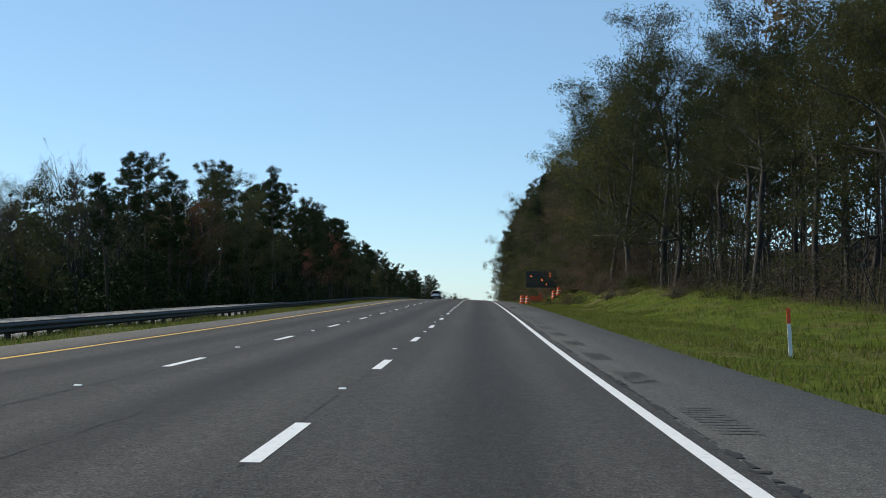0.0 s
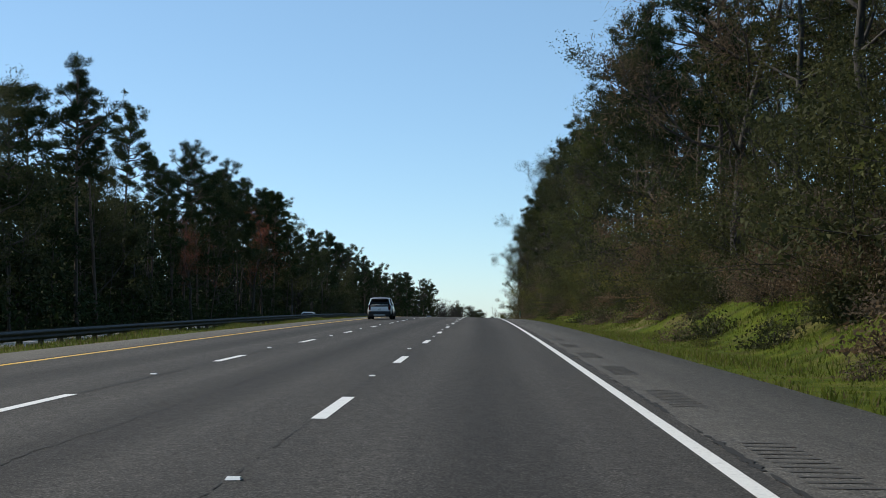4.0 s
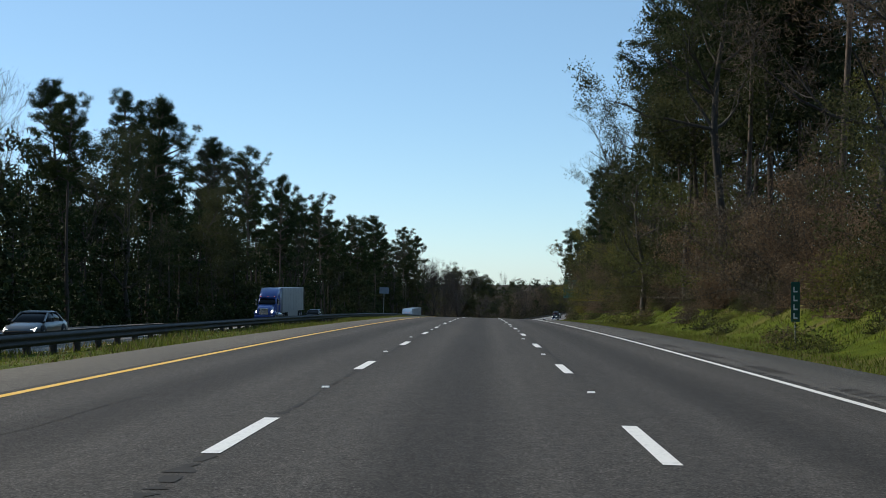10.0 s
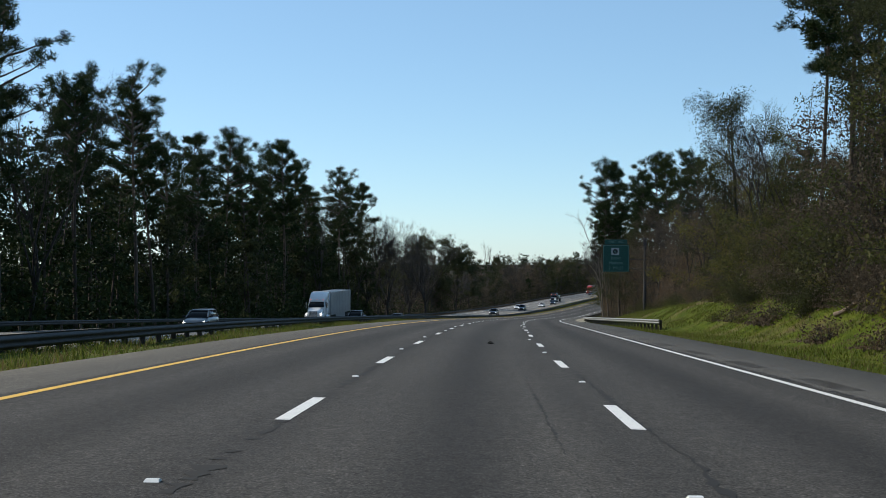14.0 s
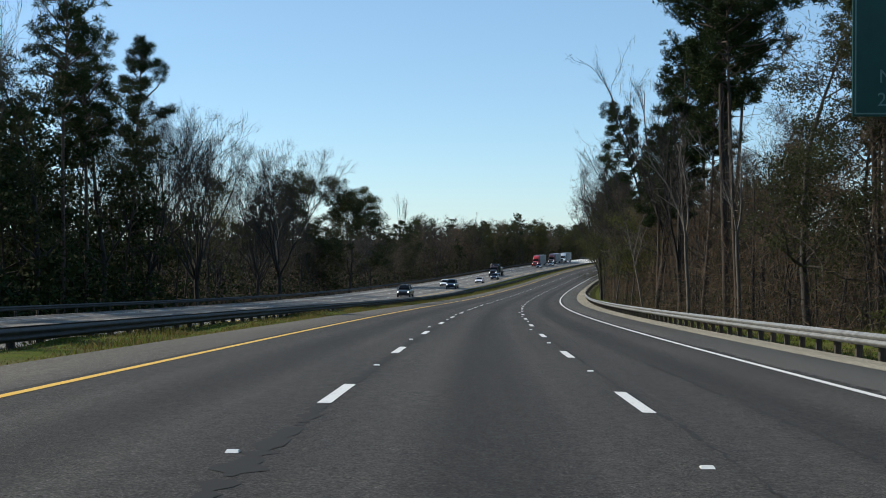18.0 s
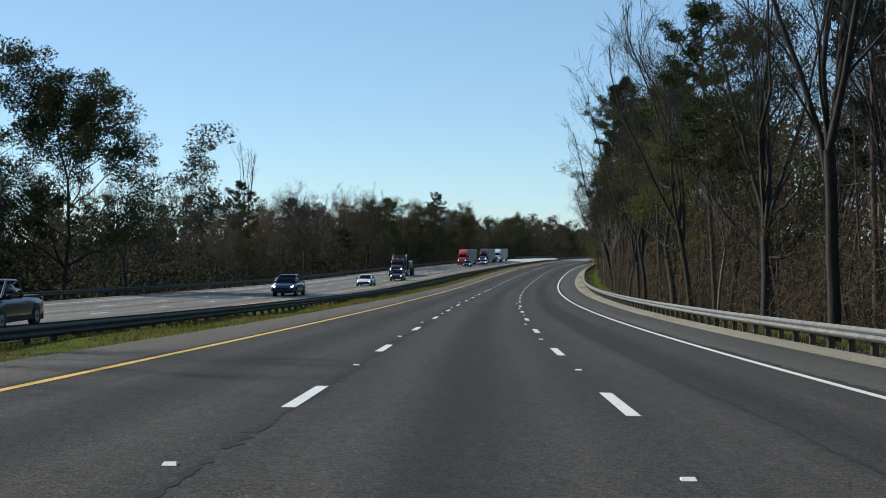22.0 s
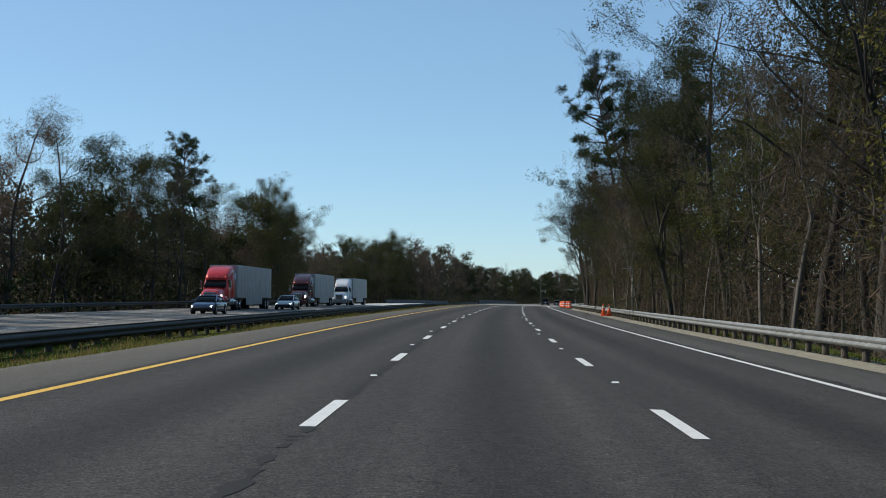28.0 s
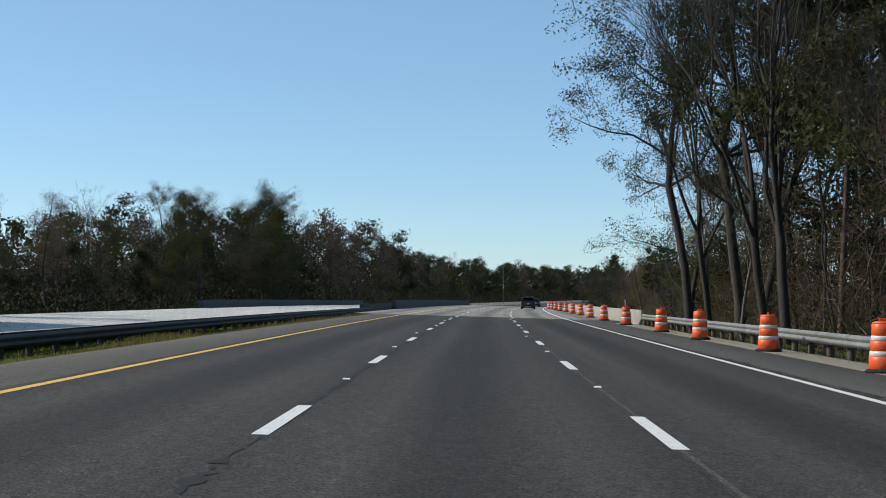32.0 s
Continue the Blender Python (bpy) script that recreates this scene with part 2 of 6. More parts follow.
def asphalt(name, tone, lanes=True):
    m, n, l, b = material(name, 0.9)
    uv = coords(n, "UV")
    fine = noise_node(n, l, uv, 40.0, 4, 0.75)
    blotch = noise_node(n, l, scaled(n, l, uv, 0.55, 0.06), 1.0, 5, 0.6)
    streak = noise_node(n, l, scaled(n, l, uv, 2.2, 0.015), 1.0, 3, 0.5)
    coarse = noise_node(n, l, uv, 11.0, 6, 0.85)
    base = ramp(n, l, fine, [(0.34, tuple(v * 0.25 for v in tone)), (0.5, tone), (0.68, tuple(v * 2.4 for v in tone))])
    base = mixed(n, l, 0.75, base, ramp(n, l, blotch, [(0.3, (0.78, 0.78, 0.8)), (0.7, (1.15, 1.14, 1.12))]), "MULTIPLY")
    base = mixed(n, l, 0.7, base, ramp(n, l, streak, [(0.3, (0.84, 0.84, 0.85)), (0.7, (1.1, 1.1, 1.09))]), "MULTIPLY")
    base = mixed(n, l, 0.8, base, ramp(n, l, coarse, [(0.32, (0.42, 0.42, 0.43)), (0.5, (1, 1, 1)), (0.68, (1.8, 1.79, 1.77))]), "MULTIPLY")
    mottle = noise_node(n, l, scaled(n, l, uv, 1.0, 0.5), 5.0, 9, 0.9)
    base = mixed(n, l, 0.65, base, ramp(n, l, mottle, [(0.36, (0.55, 0.55, 0.56)), (0.5, (1, 1, 1)), (0.64, (1.55, 1.54, 1.52))]), "MULTIPLY")
    chips = n.new("ShaderNodeTexVoronoi")
    chips.inputs["Scale"].default_value = 26.0
    l.new(uv, chips.inputs["Vector"])
    pits = n.new("ShaderNodeTexVoronoi")
    pits.inputs["Scale"].default_value = 15.0
    l.new(uv, pits.inputs["Vector"])
    patch = ramp(n, l, noise_node(n, l, uv, 0.9, 5, 0.7), [(0.40, (0.15, 0.15, 0.15)), (0.62, (1, 1, 1))])
    stones = mixed(n, l, 1.0, ramp(n, l, chips.outputs["Distance"], [(0.10, (2.6, 2.55, 2.5)), (0.24, (1, 1, 1))]), ramp(n, l, pits.outputs["Distance"], [(0.16, (0.30, 0.30, 0.30)), (0.34, (1, 1, 1))]), "MULTIPLY")
    base = mixed(n, l, patch, base, mixed(n, l, 1.0, base, stones, "MULTIPLY"))
    if lanes:                          # oil-darkened lane middles, polished paler wheel tracks
        sep = n.new("ShaderNodeSeparateXYZ")
        l.new(uv, sep.inputs[0])
        wave = n.new("ShaderNodeMath")
        wave.operation = "MULTIPLY_ADD"
        wave.inputs[1].default_value, wave.inputs[2].default_value = 1 / LANE, 0.0
        l.new(sep.outputs[0], wave.inputs[0])
        near = n.new("ShaderNodeMath")
        near.operation = "PINGPONG"
        near.inputs[1].default_value = 0.5
        l.new(wave.outputs[0], near.inputs[0])
        lane = ramp(n, l, near.outputs[0], [(0.0, (0.60, 0.60, 0.61)), (0.09, (0.72, 0.72, 0.72)), (0.24, (1.24, 1.23, 1.22)), (0.36, (1.1, 1.09, 1.08)), (0.5, (0.94, 0.94, 0.94))])
        base = mixed(n, l, 0.85, base, lane, "MULTIPLY")
    l.new(base, b.inputs["Base Color"])
    bump(n, l, b, fine, 0.5, 0.012)
    b.inputs["Specular IOR Level"].default_value = 0.2
    return m


def road_paint(name, colour, wear=0.5):
    m, n, l, b = material(name, 0.55)
    c = coords(n)
    f = noise_node(n, l, c, 9.0, 6, 0.75)
    g = noise_node(n, l, c, 60.0, 3, 0.7)
    worn = mixed(n, l, 0.5, ramp(n, l, f, [(0.30, tuple(v * wear for v in colour)), (0.48, colour)]), ramp(n, l, g, [(0.3, tuple(v * 0.7 for v in colour)), (0.6, colour)]), "MIX")
    l.new(worn, b.inputs["Base Color"])
    bump(n, l, b, g, 0.3, 0.006)
    return m


def foliage(name, stops, see_through=0.3, rough=0.75):
    m, n, l, b = material(name, rough)
    geo = n.new("ShaderNodeNewGeometry")
    info = n.new("ShaderNodeObjectInfo")
    patch = noise_node(n, l, coords(n), 0.45, 3)
    mix1 = n.new("ShaderNodeMath")
    mix1.operation = "MULTIPLY_ADD"
    mix1.inputs[1].default_value = 0.36
    l.new(geo.outputs["Random Per Island"], mix1.inputs[0])
    half = n.new("ShaderNodeMath")
    half.operation = "MULTIPLY"
    half.inputs[1].default_value = 0.68
    l.new(patch, half.inputs[0])
    l.new(half.outputs[0], mix1.inputs[2])
    col = ramp(n, l, mix1.outputs[0], stops)
    tone = ramp(n, l, info.outputs["Random"], [(0.0, (0.72, 0.78, 0.8)), (0.5, (1, 1, 1)), (1.0, (1.25, 1.12, 0.95))])
    col = mixed(n, l, 1.0, col, tone, "MULTIPLY")
    l.new(col, b.inputs["Base Color"])
    b.inputs["Specular IOR Level"].default_value = 0.12
    tr = n.new("ShaderNodeBsdfTranslucent")
    l.new(col, tr.inputs[0])
    sh = n.new("ShaderNodeMixShader")
    sh.inputs[0].default_value = see_through
    l.new(b.outputs[0], sh.inputs[1])
    l.new(tr.outputs[0], sh.inputs[2])
    l.new(sh.outputs[0], n["Material Output"].inputs[0])
    return m


def bark(name, a, b2):
    m, n, l, b = material(name, 0.9)
    c = scaled(n, l, coords(n), 6, 6, 1.2)
    f = noise_node(n, l, c, 1.5, 6, 0.7)
    info = n.new("ShaderNodeObjectInfo")
    tone = ramp(n, l, info.outputs["Random"], [(0.0, (0.7, 0.7, 0.7)), (1.0, (1.3, 1.25, 1.2))])
    l.new(mixed(n, l, 1.0, ramp(n, l, f, [(0.3, a), (0.7, b2)]), tone, "MULTIPLY"), b.inputs["Base Color"])
    bump(n, l, b, f, 0.8, 0.03)
    return m


def ground_cover(name):
    m, n, l, b = material(name, 0.95)
    c = coords(n)
    uv = coords(n, "UV")
    big = noise_node(n, l, c, 0.22, 5, 0.7, 0.8)
    mid = noise_node(n, l, c, 0.9, 5, 0.7)
    fine = noise_node(n, l, c, 9.0, 4, 0.75)
    grass = ramp(n, l, mid, [(0.28, (0.022, 0.034, 0.004)), (0.5, (0.058, 0.080, 0.006)), (0.72, (0.10, 0.115, 0.012))])
    straw = ramp(n, l, mid, [(0.3, (0.06, 0.045, 0.02)), (0.7, (0.17, 0.125, 0.065))])
    cover = mixed(n, l, ramp(n, l, big, [(0.50, (0, 0, 0)), (0.70, (1, 1, 1))]), grass, straw)
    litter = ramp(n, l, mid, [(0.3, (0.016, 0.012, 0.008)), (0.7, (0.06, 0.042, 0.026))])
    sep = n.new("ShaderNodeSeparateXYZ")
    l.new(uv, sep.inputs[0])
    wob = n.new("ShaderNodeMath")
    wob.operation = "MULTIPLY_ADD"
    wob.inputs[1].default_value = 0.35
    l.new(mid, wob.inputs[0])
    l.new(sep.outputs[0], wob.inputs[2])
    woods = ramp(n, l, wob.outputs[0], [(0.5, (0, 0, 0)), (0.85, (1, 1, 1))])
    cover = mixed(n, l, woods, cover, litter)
    dirt = n.new("ShaderNodeMath")
    dirt.operation = "MULTIPLY_ADD"
    dirt.inputs[1].default_value = 0.5
    l.new(mid, dirt.inputs[0])
    l.new(sep.outputs[1], dirt.inputs[2])
    cover = mixed(n, l, ramp(n, l, dirt.outputs[0], [(0.78, (0, 0, 0)), (1.05, (1, 1, 1))]), cover, ramp(n, l, fine, [(0.3, (0.24, 0.20, 0.145)), (0.7, (0.44, 0.38, 0.29))]))
    cover = mixed(n, l, 0.6, cover, ramp(n, l, fine, [(0.25, (0.45, 0.45, 0.45)), (0.7, (1.3, 1.3, 1.3))]), "MULTIPLY")
    l.new(cover, b.inputs["Base Color"])
    bump(n, l, b, fine, 0.7, 0.06)
    b.inputs["Specular IOR Level"].default_value = 0.08
    return m


ASPHALT = asphalt("asphalt", (0.0430, 0.0408, 0.0378))
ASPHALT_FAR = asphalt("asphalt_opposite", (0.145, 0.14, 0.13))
SHOULDER = asphalt("asphalt_shoulder", (0.084, 0.080, 0.073), lanes=False)
SHOULDER_PALE = asphalt("asphalt_pale_shoulder", (0.078, 0.073, 0.064), lanes=False)
CRACK = plain("crack_filler", (0.005, 0.005, 0.005), 0.95)
RUMBLE = plain("rumble_groove", (0.040, 0.037, 0.034), 0.9)
WHITE_LINE = road_paint("white_line_paint", (0.74, 0.73, 0.70), 0.4)
YELLOW_LINE = road_paint("yellow_line_paint", (0.80, 0.47, 0.045), 0.6)
MARKER = plain("marker_plastic", (0.75, 0.75, 0.72), 0.3)
GROUND = ground_cover("roadside_ground")
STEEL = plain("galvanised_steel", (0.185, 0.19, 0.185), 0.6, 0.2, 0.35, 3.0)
# weathered steel, also darkened to hold the shade on the median rail
STEEL_DARK = plain("weathered_shade_dark_steel", (0.045, 0.045, 0.046), 0.75, 0.1, 0.35, 3.0)
POST_WOOD = bark("weathered_post", (0.03, 0.026, 0.022), (0.085, 0.073, 0.06))
CONCRETE = plain("concrete", (0.27, 0.25, 0.215), 0.85, 0, 0.25, 1.4)
GRAVEL = asphalt("pale_gravel", (0.26, 0.235, 0.18), lanes=False)
PINE_NEEDLES = foliage("pine_needles", [(0.2, (0.010, 0.018, 0.007)), (0.5, (0.022, 0.036, 0.011)), (0.85, (0.046, 0.062, 0.018))], 0.15)
OAK_LEAVES = foliage("evergreen_leaves", [(0.2, (0.020, 0.025, 0.010)), (0.5, (0.048, 0.054, 0.022)), (0.85, (0.092, 0.096, 0.042))], 0.38)
YELLOW_LEAVES = foliage("fresh_leaves", [(0.2, (0.045, 0.052, 0.016)), (0.5, (0.092, 0.098, 0.028)), (0.85, (0.150, 0.140, 0.048))], 0.45)
BROWN_LEAVES = foliage("dry_leaves", [(0.2, (0.048, 0.034, 0.024)), (0.5, (0.105, 0.079, 0.056)), (0.85, (0.175, 0.140, 0.104))], 0.4)
RED_BUDS = foliage("red_buds", [(0.2, (0.10, 0.028, 0.018)), (0.5, (0.19, 0.06, 0.035)), (0.85, (0.27, 0.12, 0.07))], 0.3)
PINE_BARK = bark("pine_bark", (0.024, 0.018, 0.014), (0.095, 0.07, 0.053))
GREY_BARK = bark("grey_bark", (0.016, 0.014, 0.012), (0.06, 0.052, 0.044))
TWIG_BARK = bark("twig_bark", (0.014, 0.012, 0.010), (0.045, 0.038, 0.032))
PALE_BARK = bark("pale_bark", (0.06, 0.054, 0.046), (0.17, 0.155, 0.135))


# ---- mesh helpers ----
def mesh_of(name, verts, faces, mats, slots=None, smooth=False, uv=None):
    me = bpy.data.meshes.new(name)
    verts, faces = np.asarray(verts, np.float32), np.asarray(faces, np.int32)
    me.vertices.add(len(verts))
    me.vertices.foreach_set("co", verts.ravel())
    k = faces.shape[1]
    if k == 4:                         # a repeated last corner marks a triangle
        sizes = np.where(faces[:, 3] == faces[:, 2], 3, 4)
        corners = faces[np.stack([np.ones(len(faces), bool)] * 3 + [sizes == 4], 1)]
    else:
        sizes, corners = np.full(len(faces), k), faces.ravel()
    me.loops.add(len(corners))
    me.loops.foreach_set("vertex_index", corners.astype(np.int32))
    me.polygons.add(len(faces))
    me.polygons.foreach_set("loop_start", np.r_[0, np.cumsum(sizes)[:-1]].astype(np.int32))
    me.update(calc_edges=True)
    for m in mats:
        me.materials.append(m)
    if slots is not None:
        me.polygons.foreach_set("material_index", np.asarray(slots, np.int32))
    if smooth:
        me.polygons.foreach_set("use_smooth", np.ones(len(me.polygons), bool))
    if uv is not None:
        layer = me.uv_layers.new(name="map")
        index = np.empty(len(me.loops), np.int32)
        me.loops.foreach_get("vertex_index", index)
        layer.data.foreach_set("uv", np.asarray(uv, np.float32)[index].ravel())
    me.update()
    return me


def part(name, bm, mat, parent, label="", smooth=False, m=None):
    """Links a bmesh as one mesh object under a thing or a part."""
    me = bpy.data.meshes.new(name)
    bmesh.ops.recalc_face_normals(bm, faces=bm.faces)
    bm.to_mesh(me)
    bm.free()
    me.materials.append(mat)
    if smooth:
        me.polygons.foreach_set("use_smooth", np.ones(len(me.polygons), bool))
    ob = new(name, me)
    ob.parent = parent
    if m is not None:
        ob.matrix_basis = m
    return tagged(ob, label)


def child(name, me, parent, m=None, label=""):
    ob = new(name, me)
    ob.parent = parent
    if m is not None:
        ob.matrix_basis = m
    return tagged(ob, label)


def box(bm, x0, x1, y0, y1, z0, z1, bevel=0.0):
    r = bmesh.ops.create_cube(bm, size=1.0, matrix=Matrix.Translation(((x0 + x1) / 2, (y0 + y1) / 2, (z0 + z1) / 2)) @ Matrix.Diagonal((abs(x1 - x0), abs(y1 - y0), abs(z1 - z0), 1)))
    if bevel:
        edges = list({e for v in r["verts"] for e in v.link_edges})
        bmesh.ops.bevel(bm, geom=edges, offset=bevel, segments=2, affect="EDGES", profile=0.5)
    return bm


def rod(bm, a, b, r0, r1=None, sides=10):
    a, b = Vector(a), Vector(b)
    turn = (b - a).to_track_quat("Z", "Y").to_matrix().to_4x4()
    bmesh.ops.create_cone(bm, cap_ends=True, segments=sides, radius1=r0, radius2=r0 if r1 is None else r1, depth=(b - a).length, matrix=Matrix.Translation((a + b) / 2) @ turn)
    return bm


def strip(s, u_edges, dz):
    """Vertices, faces and a map in metres for a ribbon along the road, between offsets to its right."""
    s, u = np.asarray(s, float), np.asarray(u_edges, float)
    n, k = len(s), len(u)
    ss, uu = np.repeat(s, k), np.tile(u, n)
    verts = place(ss, uu, np.tile(dz, n) if np.ndim(dz) else dz)
    i = (np.arange(n - 1)[:, None] * k + np.arange(k - 1)[None]).ravel()
    faces = np.stack([i, i + 1, i + k + 1, i + k], 1)
    return verts, faces, np.stack([uu, ss], 1)


# ---- ground ----
def build_ground():
    s = np.r_[np.arange(-1400, -220, 40.0), np.arange(-220, -140, 4.0), np.arange(-140, 460, 1.6), np.arange(460, 1400, 4.0), np.arange(1400, 4100, 60.0)]
    u = np.r_[-1500, -900, -500, -300, -180, -120, -80, -60, -48, -42, -38, -36, -34, -32.5, -31, -29, -22, -15.2, -14.4, -13.4, -12.4, -11.4, -10.4,
              -9.6, -8.8, -8.1, -7.6, -7.2, 0, 8.2, 8.6, 8.9, 9.3, 9.8, 10.4, 11, 11.8, 12.6, 13.5, 14.5, 15.5, 16.5, 18, 20, 22, 25, 28, 32, 38, 46, 60, 90, 150, 300, 600, 1000, 1500]
    n, k = len(s), len(u)
    ss, uu = np.repeat(s, k), np.tile(u, n)
    verts = place(ss, uu, land(ss, uu))
    i = (np.arange(n - 1)[:, None] * k + np.arange(k - 1)[None]).ravel()
    faces = np.stack([i, i + 1, i + k + 1, i + k], 1)
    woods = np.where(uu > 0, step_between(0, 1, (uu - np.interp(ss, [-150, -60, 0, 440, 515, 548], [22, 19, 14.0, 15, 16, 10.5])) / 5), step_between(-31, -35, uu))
    bare = np.where(uu > 0, np.interp(uu, [8.2, 8.7, 9.0, 10.0], [0.9, 0.75, 0.45, 0.0]) + step_between(500, 560, ss) * np.interp(uu, [8.2, 9.6, 10.6], [0.8, 0.75, 0.0]),
                    np.interp(uu, [-9.4, -7.9, -7.6, -7.3], [0.0, 0.35, 0.7, 0.8]))
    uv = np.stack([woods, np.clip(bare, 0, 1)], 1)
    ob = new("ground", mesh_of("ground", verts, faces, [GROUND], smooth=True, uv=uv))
    return tagged(ob, "grassy roadside ground with leaf litter under the woods", "ground", kind="structure")


def ribbon(name, s, u, dz, mat, label, category, parent=None, kind="structure"):
    v, f, uv = strip(s, u, dz)
    ob = new(name, mesh_of(name, v, f, [mat], smooth=True, uv=uv))
    if parent:
        ob.parent = parent
        return ob
    return tagged(ob, label, category, kind=kind)


LONG = np.arange(-300, 2400, 3.0)
build_ground()
road = ribbon("road", LONG, [-5.75, -1.83, 0, 1.83, 5.75], 0.0, ASPHALT, "three-lane dark grey asphalt carriageway with worn wheel tracks", "road")
ribbon("shoulder_left", LONG, [-7.55, -7.5, -5.75], [-0.10, -0.004, -0.004], SHOULDER_PALE, "pale weathered asphalt inner shoulder", "shoulder")
ribbon("shoulder_right", LONG, [5.75, 8.55, 8.65], [-0.004, -0.004, -0.10], SHOULDER, "grey asphalt outer shoulder with rumble grooves", "shoulder")
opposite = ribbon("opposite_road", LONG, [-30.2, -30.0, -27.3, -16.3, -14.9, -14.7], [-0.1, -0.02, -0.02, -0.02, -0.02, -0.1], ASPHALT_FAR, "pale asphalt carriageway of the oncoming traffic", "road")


ribbon("guardrail_apron", np.arange(505, 1089, 3.0), [7.72, 8.55, 9.1, 9.6], [0.004, 0.004, -0.03, -0.2], GRAVEL, "pale gravel and dirt apron under the guardrail", "shoulder")


ribbon("pale_lane_seam", np.arange(1006, 1062, 3.0), [1.81, 1.86], 0.004, SHOULDER_PALE, "", "", road)


def jitter_line(s0, s1, u, step, wander, seed):
    r = np.random.RandomState(seed)
    s = np.arange(s0, s1, step)
    w = np.cumsum(r.normal(0, 1, len(s))) * 0.25
    k = min(25, len(s))
    w = (w - np.convolve(w, np.ones(k) / k, "same")) * wander + r.normal(0, wander * 0.35, len(s))
    return s, u + w


def crack(name, s0, s1, u, width, seed, wander=0.05, step=0.16, gaps=0.3):
    s, uu = jitter_line(s0, s1, u, step, wander, seed)
    r = np.random.RandomState(seed + 7)
    half = width * (0.15 + 0.85 * r.rand(len(s)) ** 1.5) * (0.55 + 0.45 * np.sin(s * 0.9 + seed) * np.sin(s * 0.37)) / 0.85
    a, b = place(s, uu - half, 0.004), place(s, uu + half, 0.004)
    verts = np.stack([a, b], 1).reshape(-1, 3)
    i = np.arange(len(s) - 1) * 2
    i = i[r.rand(len(i)) > gaps * (0.6 + (np.sin(s[:-1] * 0.7 + seed * 2) > 0.35))]
    ob = new(name, mesh_of(name, verts, np.stack([i, i + 1, i + 3, i + 2], 1), [CRACK]))
    ob.parent = road
    return ob


# edge lines, lane dashes and markers
for name, u, w, mat in (("yellow_edge_line", -5.49, 0.15, YELLOW_LINE), ("white_edge_line", 5.49, 0.16, WHITE_LINE)):
    ribbon(name, LONG, [u - w / 2, u + w / 2], 0.005, mat, "", "", road)
for name, u, mat in (("opposite_yellow_line", -16.5, YELLOW_LINE), ("opposite_white_line", -27.3, WHITE_LINE)):
    ribbon(name, LONG, [u - 0.08, u + 0.08], -0.012, mat, "", "", opposite)


def dash_mesh(s, u, dz, width=0.16):
    ss = np.array([s, s + DASH_LONG / 2, s + DASH_LONG])
    v, f, uv = strip(ss, [u - width / 2, u + width / 2], dz)
    return v, f


def marker_mesh():
    bm = bmesh.new()
    box(bm, -0.055, 0.055, -0.05, 0.05, 0.0, 0.018)
    for v in bm.verts:
        if v.co.z > 0.01:
            v.co.y *= 0.45
            v.co.x *= 0.85
    me = bpy.data.meshes.new("reflector")
    bm.to_mesh(me)
    bm.free()
    me.materials.append(MARKER)
    return me


REFLECTOR = marker_mesh()
for u, shift in ((-LANE / 2, 0.0), (LANE / 2, -0.25)):
    for n in range(-14, 113):
        v, f = dash_mesh(n * DASH_STEP + shift, u, 0.005)
        centre = v.mean(0)
        ob = new("lane_dash", mesh_of("lane_dash", v - centre, f, [WHITE_LINE]))
        ob.location, ob.parent = centre, road
        if n < 100:
            s = n * DASH_STEP + shift + DASH_LONG + 4.56
            child("reflector", REFLECTOR, road, road_pose(s, u - 0.09 * (n % 3), 0.004))
vs, fs, count = [], [], 0
for u in (-20.0, -23.6):
    for n in range(-14, 150):
        v, f = dash_mesh(n * DASH_STEP + 2, u, -0.012)
        vs.append(v)
        fs.append(f + count)
        count += len(v)
ob = new("opposite_lane_dashes", mesh_of("opposite_lane_dashes", np.concatenate(vs), np.concatenate(fs), [WHITE_LINE]))
ob.parent = opposite
tagged(ob, kind="stuff")

# joints and cracks along the lanes
crack("lane_crack", -160, 400, -1.80, 0.12, 3, 0.03, gaps=0.25)
crack("lane_crack", 400, 860, -1.80, 0.20, 33, 0.03, gaps=0.06)
crack("lane_crack", 860, 1100, -1.80, 0.15, 34, 0.03, gaps=0.2)
crack("lane_crack", -160, 60, 1.78, 0.03, 4, 0.02)
crack("lane_crack", -150, 130, -0.1, 0.04, 5, 0.05)
crack("lane_crack", 300, 420, 0.95, 0.03, 6, 0.03)
crack("lane_crack", 440, 780, 3.2, 0.08, 8, 0.04, gaps=0.15)
crack("lane_crack", 692, 703, 0.75, 0.05, 9, 0.015)
crack("lane_crack", 693, 702, 0.92, 0.05, 19, 0.015)
crack("lane_crack", 944, 956, -3.7, 0.06, 10, 0.03)
crack("lane_crack", 230, 560, 1.93, 0.08, 11, 0.04, gaps=0.15)
crack("lane_crack", 560, 1100, 1.74, 0.02, 12, 0.02)
crack("shoulder_joint", -160, 1100, 5.78, 0.10, 15, 0.012)
crack("lane_crack", -130, 260, -3.9, 0.04, 14, 0.05)


# shallow grooves ground into the outer shoulder, in groups
def grooves():
    vs, fs, c = [], [], 0
    for s in np.arange(-160, 430, 7.3):
        for k in range(11):
            a = s + k * 0.3
            v = place(np.array([a, a + 0.07, a + 0.17, a + 0.10]), np.array([5.98, 6.48, 6.48, 5.98]), 0.001)
            vs.append(v)
            fs.append(np.arange(4)[None] + c)
            c += 4
    ob = new("rumble_strip", mesh_of("rumble_strip", np.concatenate(vs), np.concatenate(fs), [RUMBLE]))
    return tagged(ob, "dark rumble grooves across the outer shoulder", "rumble strip", kind="stuff")


grooves()


